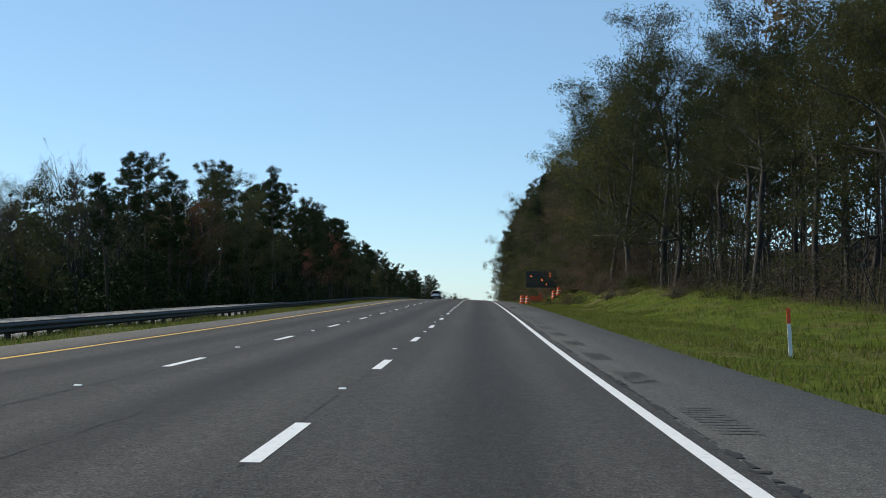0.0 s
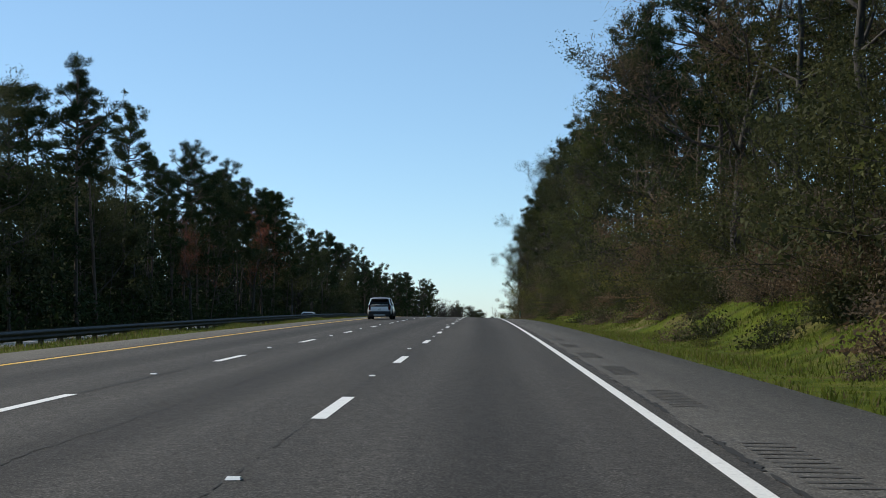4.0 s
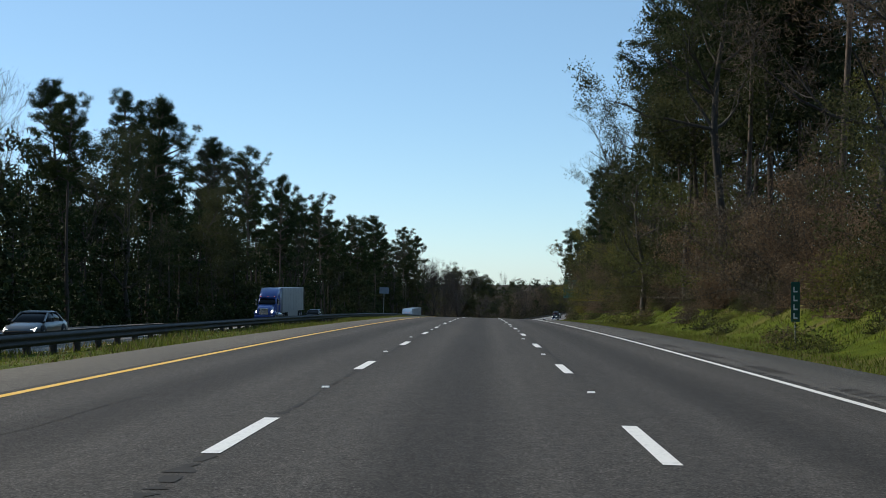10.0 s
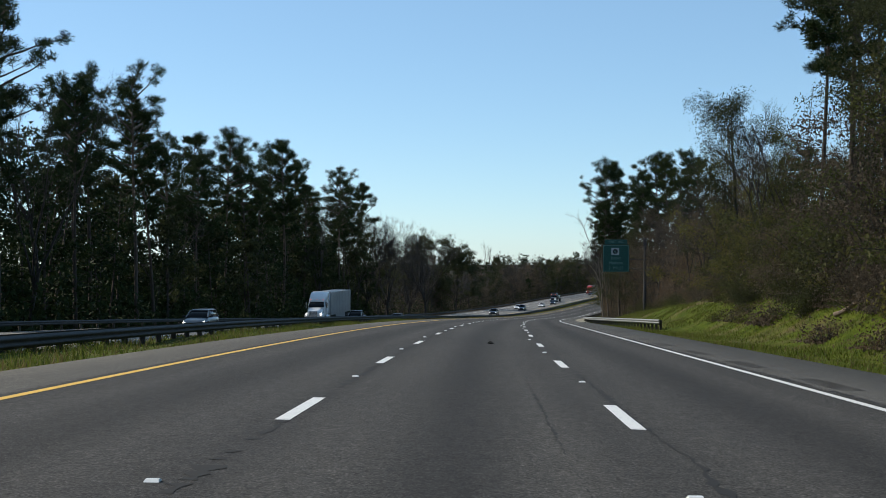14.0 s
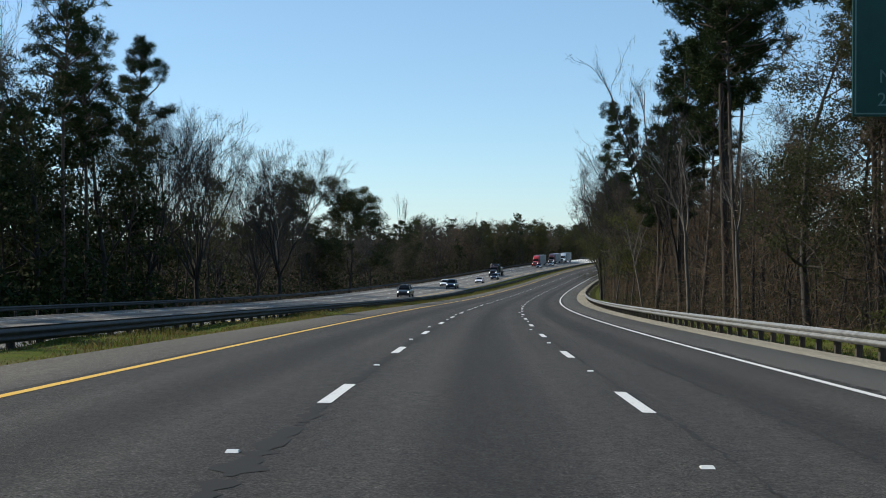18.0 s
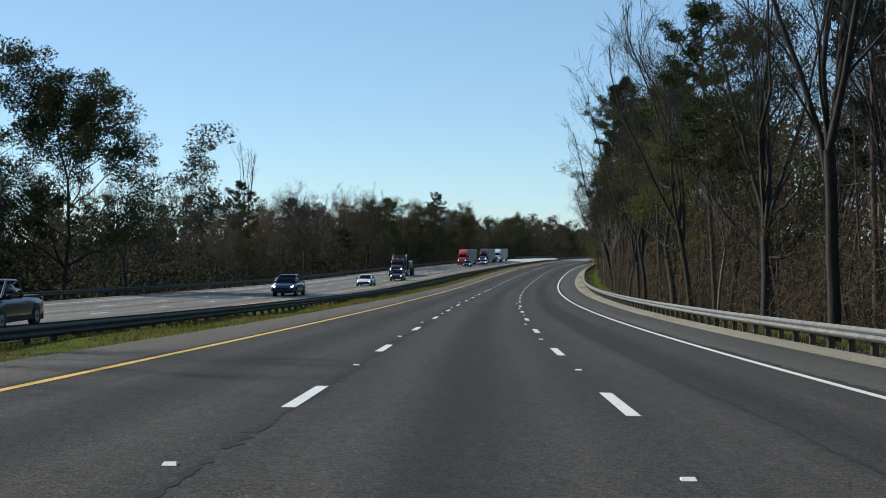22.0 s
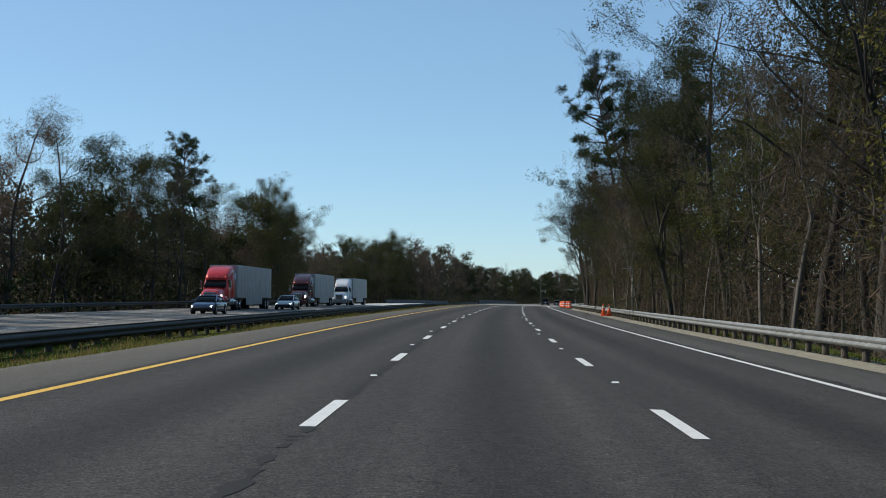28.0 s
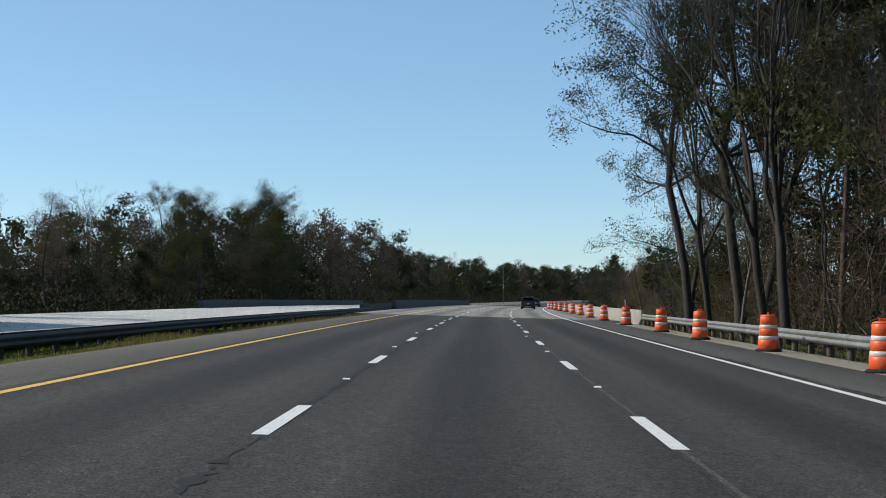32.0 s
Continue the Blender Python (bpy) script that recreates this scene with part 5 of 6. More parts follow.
guardrail("guardrail", 436, 1086, right_line, lambda s: 0.42 - 0.12 + 0 * np.asarray(s), -1, 1.905, "galvanised steel guardrail on wooden posts along the outer shoulder", STEEL, (436, 720))
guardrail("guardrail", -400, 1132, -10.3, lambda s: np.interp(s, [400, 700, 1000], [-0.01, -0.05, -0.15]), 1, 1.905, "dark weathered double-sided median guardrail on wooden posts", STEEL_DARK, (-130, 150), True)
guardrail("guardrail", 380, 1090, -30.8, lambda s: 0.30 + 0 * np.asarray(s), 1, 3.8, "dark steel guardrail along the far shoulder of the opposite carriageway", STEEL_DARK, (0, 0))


# ---- roadside things ----
DRUM_ORANGE = plain("drum_orange", (0.74, 0.105, 0.02), 0.45, 0, 0.12, 5)
DRUM_WHITE = plain("reflective_white", (0.62, 0.60, 0.56), 0.4, 0, 0.12, 8)
RUBBER = plain("black_rubber", (0.010, 0.010, 0.010), 0.9)
SIGN_GREEN = plain("sign_green", (0.006, 0.068, 0.052), 0.45, 0, 0.12, 2)
SIGN_WHITE = plain("sign_white", (0.74, 0.75, 0.74), 0.4, 0, 0.05)
SIGN_BLACK = plain("sign_black", (0.015, 0.015, 0.016), 0.5)
# the exit sign's shade is in these two whites and in SIGN_GREEN's low tone
SHIELD_WHITE = plain("shaded_shield_white", (0.36, 0.38, 0.37), 0.5, 0, 0.1)
SIGN_TEXT = plain("shaded_sign_lettering", (0.13, 0.24, 0.21), 0.5, 0, 0.1)
ALUMINIUM = plain("sign_back_aluminium", (0.17, 0.21, 0.27), 0.5, 0.2, 0.1, 2)
TRAILER_ORANGE = plain("trailer_orange", (0.62, 0.10, 0.02), 0.5)
DISPLAY = plain("display_black", (0.010, 0.011, 0.011), 0.35)
CLAY = plain("broken_branch_wood", (0.15, 0.11, 0.08), 0.9, 0, 0.4, 4)


def glowing(name, colour, strength):
    m, n, l, b = material(name, 0.4)
    b.inputs["Base Color"].default_value = (*colour, 1)
    b.inputs["Emission Color"].default_value = (*colour, 1)
    b.inputs["Emission Strength"].default_value = strength
    return m


AMBER = glowing("display_lamps", (1.0, 0.16, 0.03), 1.8)


def lathe(profile, sides=24):
    """A turned shape from (radius, height) pairs."""
    bm = bmesh.new()
    rings = []
    for r, z in profile:
        rings.append([bm.verts.new((r * math.cos(2 * math.pi * k / sides), r * math.sin(2 * math.pi * k / sides), z)) for k in range(sides)])
    for a, b in zip(rings, rings[1:]):
        for k in range(sides):
            bm.faces.new((a[k], a[(k + 1) % sides], b[(k + 1) % sides], b[k]))
    bm.faces.new(rings[-1])
    bm.faces.new(rings[0][::-1])
    return bm


def drum(label):
    ob = tagged(new("traffic_drum"), label, "traffic drum", "drums along the shoulder")
    part("base", lathe([(0.34, 0), (0.36, 0.02), (0.36, 0.05), (0.28, 0.09)]), RUBBER, ob, "black rubber base", True)
    z, r = 0.06, 0.29
    for k, high in enumerate((0.27, 0.10, 0.20, 0.10, 0.23)):
        bm = lathe([(r - 0.012, z), (r, z + 0.012), (r - 0.008, z + high - 0.012), (r - 0.02, z + high)], 20)
        part("band", bm, DRUM_WHITE if k in (1, 3) else DRUM_ORANGE, ob, "white reflective band" if k in (1, 3) else "", True)
        z, r = z + high, r - 0.015
    part("lid", lathe([(r, z - 0.005), (r - 0.01, z + 0.03), (r - 0.06, z + 0.045)], 20), DRUM_ORANGE, ob, "", True)
    part("handle", box(bmesh.new(), -0.09, 0.09, -0.018, 0.018, z + 0.03, z + 0.11, 0.01), DRUM_ORANGE, ob)
    return ob


first = drum("orange and white striped plastic traffic drum on a rubber base")
first.matrix_basis = road_pose(1036.3, 8.0, 0.0)
for s, u in ((1046.4, 8.0), (1056.4, 7.8), (1066.5, 7.8), (1082.5, 7.95), (1098, 8.0), (1112, 8.0), (1126, 8.0), (1140, 7.9), (1154, 7.7), (1168, 7.4), (1182, 7.1), (1196, 6.8), (1212, 6.5), (1228, 6.3)):
    copy_thing(first, road_pose(s, u, 0.0, rnd.uniform(0, 90)))
old = drum("faded orange traffic drum beside the message board trailer")
old["group"] = "drums round the trailer"
old.matrix_basis = road_pose(8.5, 8.75, -0.1)
for s, u in ((7.0, 9.35), (8.5, 12.5), (6.5, 12.95)):
    copy_thing(old, road_pose(s, u, float(land(s, u)), 30))


def cone(s, u):
    ob = tagged(new("traffic_cone"), "orange traffic cone standing on the shoulder", "traffic cone", "pair of cones")
    part("base", box(bmesh.new(), -0.19, 0.19, -0.19, 0.19, 0, 0.035, 0.008), DRUM_ORANGE, ob)
    part("body", lathe([(0.145, 0.03), (0.10, 0.30), (0.075, 0.46)], 20), DRUM_ORANGE, ob, "", True)
    part("collar", lathe([(0.078, 0.45), (0.055, 0.58)], 20), DRUM_WHITE, ob, "white reflective collar", True)
    part("tip", lathe([(0.056, 0.575), (0.03, 0.71)], 20), DRUM_ORANGE, ob, "", True)
    ob.matrix_basis = road_pose(s, u, -0.004) @ Matrix.Diagonal((1.35, 1.35, 1.35, 1))
    return ob


cone(966.0, 8.1)
cone(966.2, 8.55)


def lettering(text, size, parent, m, mat, name="lettering"):
    cu = bpy.data.curves.new(name, "FONT")
    cu.body, cu.size, cu.extrude, cu.align_x, cu.align_y = text, size, 0.004, "CENTER", "CENTER"
    tmp = bpy.data.objects.new("temporary", cu)
    me = bpy.data.meshes.new_from_object(tmp)
    bpy.data.objects.remove(tmp)
    bpy.data.curves.remove(cu)
    me.materials.clear()
    me.materials.append(mat)
    return child(name, me, parent, m)


def exit_sign():
    """A cantilevered green guide sign on one tall post; its face looks back along the road."""
    ob = tagged(new("exit_guide_sign"), "large green highway exit sign on a cantilever post", "road sign")
    part("post", lathe([(0.21, -1.6), (0.205, 4), (0.18, 11.8), (0.17, 11.9)], 20), STEEL_DARK, ob, "tall weathered steel post", True)
    part("cap", box(bmesh.new(), -0.26, 0.26, -0.14, 0.14, 10.7, 11.86, 0.05), STEEL_DARK, ob)
    for z in (7.5, 8.85):
        part("arm", rod(bmesh.new(), (0.3, 0.0, z), (-5.9, 0.0, z), 0.06), STEEL_DARK, ob, "", True)
    for x in (-5.3, -4.1, -2.9):
        part("bracket", box(bmesh.new(), x - 0.05, x + 0.05, -0.14, -0.02, 7.2, 11.5), STEEL_DARK, ob)
    panel = part("panel", box(bmesh.new(), -5.95, -2.27, -0.2, -0.15, 7.1, 10.92, 0.02), SIGN_GREEN, ob, "green sign panel")
    for z in (7.17, 10.8):
        part("border", box(bmesh.new(), -5.88, -2.34, -0.206, -0.199, z, z + 0.05), SIGN_TEXT, panel)
    for x in (-5.88, -2.39):
        part("border", box(bmesh.new(), x, x + 0.05, -0.206, -0.199, 7.22, 10.8), SIGN_TEXT, panel)
    tab = part("exit_tab", box(bmesh.new(), -5.72, -2.5, -0.2, -0.15, 10.98, 11.7, 0.02), SIGN_GREEN, ob, "green exit number tab")
    shield = part("shield", box(bmesh.new(), -4.78, -3.66, -0.212, -0.202, 9.5, 10.5, 0.003), SHIELD_WHITE, panel, "white route shield")
    part("shield_face", lathe([(0.36, 0.0), (0.36, 0.004)], 20), SIGN_BLACK, shield, "black disc", m=pose(-4.22, -0.214, 10.0, 90, 0, 0))
    up = pose(0, 0, 0, 90, 0, 0)
    lettering("EXIT  460", 0.5, tab, pose(-4.11, -0.206, 11.34) @ up, SIGN_TEXT)
    lettering("6", 0.62, panel, pose(-4.22, -0.224, 10.0) @ up, SIGN_TEXT)
    for text, z in (("Jasper", 9.05), ("Madison", 8.35), ("2  MILES", 7.62)):
        lettering(text, 0.6, panel, pose(-4.11, -0.206, z) @ up, SIGN_TEXT)
    ob.matrix_basis = road_pose(538.0, 17.5, 0.0, 2)


exit_sign()


def small_sign():
    ob = tagged(new("small_road_sign"), "plain pale blue-grey sign panel on a thin post", "road sign")
    part("post", box(bmesh.new(), -0.05, 0.05, -0.035, 0.035, -0.5, 4.5, 0.005), STEEL, ob)
    part("panel", box(bmesh.new(), -0.58, 0.58, -0.05, -0.036, 3.78, 4.55, 0.006), ALUMINIUM, ob, "pale metal sign panel")
    part("brace", box(bmesh.new(), -0.50, 0.50, -0.036, -0.015, 4.1, 4.18), STEEL, ob)
    ob.matrix_basis = road_pose(368.0, -12.6, float(land(368.0, -12.6)), 3) @ pose(0, 0, 0, 0, 2, 0)


small_sign()


def message_board():
    """A trailer-mounted display with a mast, standing on the grass."""
    ob = tagged(new("message_board_trailer"), "portable black electronic message board on an orange trailer", "message board")
    cabinet = part("display", box(bmesh.new(), -1.76, 1.76, -0.13, 0.13, 1.95, 3.95, 0.03), DISPLAY, ob, "black display cabinet")
    part("frame", box(bmesh.new(), -1.78, -1.72, -0.15, 0.15, 1.93, 3.97), STEEL_DARK, cabinet)
    part("frame", box(bmesh.new(), 1.72, 1.78, -0.15, 0.15, 1.93, 3.97), STEEL_DARK, cabinet)
    part("mast", rod(bmesh.new(), (-0.1, 0.2, 0.5), (-0.1, 0.2, 3.4), 0.06), STEEL, ob, "", True)
    part("chassis", box(bmesh.new(), -1.35, 1.5, 0.05, 0.35, 0.42, 0.52, 0.01), TRAILER_ORANGE, ob)
    part("battery_box", box(bmesh.new(), -1.25, -0.25, -0.1, 0.5, 0.52, 0.98, 0.03), TRAILER_ORANGE, ob, "orange battery box")
    part("mast_foot", box(bmesh.new(), -0.25, 0.12, 0.0, 0.4, 0.52, 1.25, 0.03), TRAILER_ORANGE, ob)
    for x in (-1.2, 1.45):
        part("jack", rod(bmesh.new(), (x, 0.2, -0.25), (x, 0.2, 0.55), 0.035), STEEL, ob)
    for y in (-0.45, 0.85):
        wheel = part("wheel", rod(bmesh.new(), (0.95, y - 0.09, 0.3), (0.95, y + 0.09, 0.3), 0.33, None, 20), RUBBER, ob, "black tyre", True)
        part("rim", rod(bmesh.new(), (0.95, y - 0.1, 0.3), (0.95, y + 0.1, 0.3), 0.17, None, 14), STEEL, wheel)
    up = pose(0, 0, 0, 90, 0, 0)
    lettering("5", 0.5, cabinet, pose(1.05, -0.137, 3.45) @ up, AMBER, "lit_character")
    lettering("0", 0.25, cabinet, pose(0.6, -0.137, 2.35) @ up, AMBER, "lit_character")
    for x, z in ((-1.15, 3.25), (0.1, 2.8)):
        part("lit_bar", box(bmesh.new(), x - 0.09, x + 0.09, -0.137, -0.131, z - 0.02, z + 0.02), AMBER, cabinet)
        part("lit_bar", box(bmesh.new(), x - 0.09, x - 0.05, -0.137, -0.131, z + 0.05, z + 0.2), AMBER, cabinet)
    ob.matrix_basis = road_pose(8.0, 10.98, float(land(8.0, 10.98)), -4)


message_board()


def mile_marker(s, u):
    ob = tagged(new("mile_marker"), "narrow green mile marker plate on a thin steel post", "road sign")
    part("post", box(bmesh.new(), -0.025, 0.025, 0.0, 0.03, -0.3, 2.2, 0.004), STEEL, ob)
    plate = part("plate", box(bmesh.new(), -0.15, 0.15, -0.012, -0.002, 0.92, 2.28, 0.004), SIGN_GREEN, ob, "narrow green plate")
    for z in (1.02, 1.32, 1.62, 1.92):
        part("bar", box(bmesh.new(), -0.07, 0.07, -0.016, -0.012, z, z + 0.05), SIGN_WHITE, plate)
        part("bar", box(bmesh.new(), -0.07, -0.03, -0.016, -0.012, z + 0.05, z + 0.19), SIGN_WHITE, plate)
    ob.matrix_basis = road_pose(s, u, float(land(s, u)))


mile_marker(253.0, 10.95)


def marker_post(s, u, high, label, top):
    ob = tagged(new("delineator_post"), label, "marker post")
    part("post", box(bmesh.new(), -0.05, 0.05, -0.012, 0.012, -0.3, high * 0.68, 0.004), SIGN_WHITE, ob)
    part("top", box(bmesh.new(), -0.05, 0.05, -0.013, 0.013, high * 0.68, high, 0.004), top, ob)
    ob.matrix_basis = road_pose(s, u, float(land(s, u))) @ pose(0, 0, 0, 0, -3, 0)


marker_post(-111.2, 11.4, 1.25, "white plastic marker post with an orange top in the grass", DRUM_ORANGE)
marker_post(1110.0, 10.6, 1.6, "thin pale marker post behind the guardrail", DRUM_WHITE)


def light_pole(s, u, high):
    ob = tagged(new("utility_pole"), "thin grey pole behind the guardrail", "pole")
    part("shaft", rod(bmesh.new(), (0, 0, -0.6), (0, 0, high), 0.08, 0.05), STEEL, ob, "", True)
    part("head", box(bmesh.new(), -0.7, 0.06, -0.06, 0.06, high - 0.08, high, 0.02), STEEL, ob)
    ob.matrix_basis = road_pose(s, u, float(land(s, u)))


light_pole(966.5, 10.4, 3.9)
light_pole(1380.0, -11.8, 11.0)


def branch_pile(s, u, long, seed, label):
    r = np.random.RandomState(seed)
    ob = tagged(new("fallen_branch"), label, "fallen branch")
    p, q, d = limb(r, (0, 0, 0.12), (0.25, -1, 0.02), long, 0.11, 0.05, 6, 0.2)
    child("stem", mesh_of("stem", *tubes([(p, q)], 7), [CLAY], smooth=True), ob)
    lines = [limb(r, p[r.randint(2, 7)], d + r.normal(size=3) * 0.9, r.uniform(0.5, 1.6), 0.035, 0.012, 4, 0.3)[:2] for _ in range(9)]
    child("twigs", mesh_of("twigs", *tubes(lines, 4), [CLAY]), ob)
    ob.matrix_basis = road_pose(s, u, float(land(s, u)))


branch_pile(166, 12.6, 4.5, 3, "broken fallen branch lying on the grassy bank")
branch_pile(-92, 21.5, 4.0, 4, "heap of fallen dead branches on the grass before the woods")
branch_pile(402, 13.5, 3.0, 5, "dead branch lying in the grass of the bank")


def scrap(s, u, size, seed, label, mat, name="tyre_scrap"):
    r = np.random.RandomState(seed)
    bm = bmesh.new()
    pts = [bm.verts.new((math.cos(a) * size * r.uniform(0.5, 1), math.sin(a) * size * 0.35 * r.uniform(0.6, 1), 0.004)) for a in np.linspace(0, 6.28, 11)[:-1]]
    face = bm.faces.new(pts)
    out = bmesh.ops.extrude_face_region(bm, geom=[face])
    for v in out["geom"]:
        if isinstance(v, bmesh.types.BMVert):
            v.co.z += 0.05 * r.rand() + 0.02
            v.co.x *= 0.85
    me = bpy.data.meshes.new(name)
    bmesh.ops.recalc_face_normals(bm, faces=bm.faces)
    bm.to_mesh(me)
    bm.free()
    me.materials.append(mat)
    ob = tagged(new(name, me), label, "debris")
    ob.matrix_basis = road_pose(s, u, 0.0, seed * 40)


scrap(-41.5, 6.3, 0.42, 1, "black shred of tyre on the shoulder", RUBBER)
scrap(96, 6.7, 0.25, 2, "small black tyre scrap on the shoulder", RUBBER)
scrap(492, 8.0, 0.14, 3, "small dark scrap on the shoulder", RUBBER)
scrap(391, 0.35, 0.16, 5, "thin dark scrap lying in the lane", RUBBER)
for s in (804.6, 832.0, 862.0):
    bm = box(bmesh.new(), -0.55, 0.55, -0.8, 0.8, -0.2, 0.03, 0.015)
    pad = tagged(new("drain_pad"), "pale concrete drain inlet at the edge of the shoulder", "drain")
    slab = part("slab", bm, CONCRETE, pad)
    part("grate", box(bmesh.new(), -0.3, 0.3, -0.45, 0.45, 0.031, 0.04), RUBBER, slab)
    pad.matrix_basis = road_pose(s, 8.45, 0.0)


# ---- bridge at the end ----
def bridge():
    s = np.arange(1098, 1262, 3.0)
    deck = ribbon("bridge_deck", s, [-9.0, -7.6, 0, 7.6, 9.0], 0.003, DECK, "pale worn concrete bridge deck", "bridge deck")
    ribbon("opposite_bridge_deck", np.arange(1060, 1262, 3.0), [-29.6, -22, -14.9], -0.008, DECK_PALE, "pale concrete deck of the opposite bridge", "bridge deck")
    for name, u, a, b in (("bridge_parapet", 9.25, 1086, 1262), ("bridge_parapet", -9.25, 1132, 1262), ("bridge_parapet", -14.6, 1150, 1262), ("bridge_parapet", -30.0, 1140, 1262)):
        ss = np.arange(a, b, 3.0)
        prof_u = np.array([-0.22, -0.20, -0.09, -0.08, 0.08, 0.09, 0.20, 0.22])
        prof_z = np.array([-0.6, 0.08, 0.32, 0.82, 0.82, 0.32, 0.08, -0.6])
        v, f, uv = strip(ss, u + prof_u, prof_z)
        n, k = len(ss), len(prof_u)
        ends = [tuple(range(k))[::-1], tuple(range((n - 1) * k, n * k))]
        # parapets on the left take the copy darkened for their shaded faces
        me = mesh_of(name, v, f, [CONCRETE if u > 0 else CONCRETE_SHADED], uv=uv)
        bm = bmesh.new()
        bm.from_mesh(me)
        bm.verts.ensure_lookup_table()
        for e in ends:
            bm.faces.new([bm.verts[i] for i in e])
        bm.to_mesh(me)
        bm.free()
        tagged(new(name, me), "weathered grey concrete bridge parapet", "parapet", kind="structure")
    return deck


# concrete again, its colour darkened to stand in for shade
CONCRETE_SHADED = plain("shaded_concrete", (0.04, 0.038, 0.035), 0.9, 0, 0.3, 1.2)
DECK = asphalt("bridge_concrete", (0.21, 0.20, 0.175), lanes=True)
DECK_PALE = asphalt("opposite_bridge_concrete", (0.44, 0.43, 0.40), lanes=False)
bridge()
for u in (-LANE / 2, LANE / 2):
    for n in range(91, 104):
        v, f = dash_mesh(n * DASH_STEP - (0.25 if u > 0 else 0), u, 0.012)
        c = v.mean(0)
        ob = new("lane_dash", mesh_of("lane_dash", v - c, f, [WHITE_LINE]))
        ob.location, ob.parent = c, road
for name, u, mat in (("yellow_edge_line", -5.49, YELLOW_LINE), ("white_edge_line", 5.49, WHITE_LINE)):
    ribbon(name, np.arange(1097, 1263, 3.0), [u - 0.08, u + 0.08], 0.012, mat, "", "", road)


# ---- vehicles ----
def car_paint(name, colour, metal=0.2):
    m, n, l, b = material(name, 0.28, metal)
    f = noise_node(n, l, coords(n), 3.0, 5, 0.7)
    l.new(ramp(n, l, f, [(0.3, tuple(v * 0.86 for v in colour)), (0.7, colour)]), b.inputs["Base Color"])
    b.inputs["Coat Weight"].default_value = 0.7
    b.inputs["Coat Roughness"].default_value = 0.08
    return m


PAINT = {
    "white": car_paint("white_paint", (0.72, 0.73, 0.75), 0.0), "black": car_paint("black_paint", (0.012, 0.012, 0.014)),
    "grey": car_paint("grey_paint", (0.10, 0.11, 0.12), 0.4), "silver": car_paint("silver_paint", (0.42, 0.44, 0.46), 0.6),
    "blue": car_paint("blue_paint", (0.012, 0.03, 0.085), 0.3), "truck_blue": car_paint("bright_blue_paint", (0.012, 0.055, 0.26), 0.1),
    "truck_red": car_paint("red_paint", (0.50, 0.014, 0.012), 0.0), "dark_red": car_paint("dark_red_paint", (0.085, 0.007, 0.010), 0.1),
}
GLASS, gn, gl, gb = material("tinted_glass", 0.05)
gb.inputs["Base Color"].default_value = (0.004, 0.005, 0.006, 1)
gb.inputs["Specular IOR Level"].default_value = 0.16
CLADDING = plain("black_cladding", (0.007, 0.007, 0.008), 0.75)
SILVER_TRIM = plain("silver_trim", (0.24, 0.25, 0.26), 0.4, 0.5)
TAIL_RED = plain("red_lens", (0.045, 0.003, 0.005), 0.2)
LAMP_CLEAR = plain("clear_lens", (0.7, 0.72, 0.74), 0.12)
LAMP_LIT = glowing("headlamp_lit", (1.0, 0.96, 0.88), 2.2)
# white lowered to grey, standing in for shade on the trailers' sides
BOX_WHITE = plain("trailer_white_shaded", (0.25, 0.26, 0.27), 0.45, 0, 0.14, 0.7)
CHROME = plain("chrome", (0.6, 0.61, 0.62), 0.15, 0.9)


def loft(sections, power=3.2, sides=10):
    """A closed hull through cross-sections (y, half width, bottom, top, half width at the top)."""
    bm = bmesh.new()
    rings = []
    for y, w, z0, z1, wt in sections:
        ring = []
        for k in range(4 * sides):
            a = 2 * math.pi * k / (4 * sides)
            c, s = math.cos(a), math.sin(a)
            px = math.copysign(abs(c) ** (2 / power), c)
            pz = math.copysign(abs(s) ** (2 / power), s)
            half = w + (wt - w) * max(0.0, pz)
            ring.append(bm.verts.new((px * half, y, (z0 + z1) / 2 + pz * (z1 - z0) / 2)))
        rings.append(ring)
    n = 4 * sides
    for a, b in zip(rings, rings[1:]):
        for k in range(n):
            bm.faces.new((a[k], a[(k + 1) % n], b[(k + 1) % n], b[k]))
    bm.faces.new(rings[0])
    bm.faces.new(rings[-1][::-1])
    return bm


def wheel_part(parent, x, y, r, width, rim_mat):
    side = 1 if x > 0 else -1
    bm = bmesh.new()
    rod(bm, (x - width / 2, y, r), (x + width / 2, y, r), r, None, 22)
    bmesh.ops.bevel(bm, geom=[e for e in bm.edges if len(e.link_faces) == 2 and any(len(f.verts) > 4 for f in e.link_faces)], offset=0.03, segments=2, affect="EDGES")
    wheel = part("wheel", bm, RUBBER, parent, "black tyre", True)
    part("rim", rod(bmesh.new(), (x + side * (width / 2 - 0.02), y, r), (x + side * (width / 2 + 0.012), y, r), r * 0.62, r * 0.58, 16), rim_mat, wheel)
    part("hub", rod(bmesh.new(), (x + side * width / 2, y, r), (x + side * (width / 2 + 0.03), y, r), r * 0.18, r * 0.14, 10), CLADDING, wheel)
    return wheel


STYLES = {
    # length, width, height, hood height, belt height, cabin from/to (share of the length from the rear), roof from/to, wheel radius
    "suv": (4.40, 1.82, 1.62, 1.02, 1.08, 0.03, 0.76, 0.10, 0.56, 0.345),
    "sedan": (4.75, 1.83, 1.44, 0.88, 0.95, 0.13, 0.74, 0.30, 0.54, 0.33),
    "pickup": (5.70, 1.98, 1.86, 1.15, 1.20, 0.36, 0.77, 0.40, 0.60, 0.38),
}


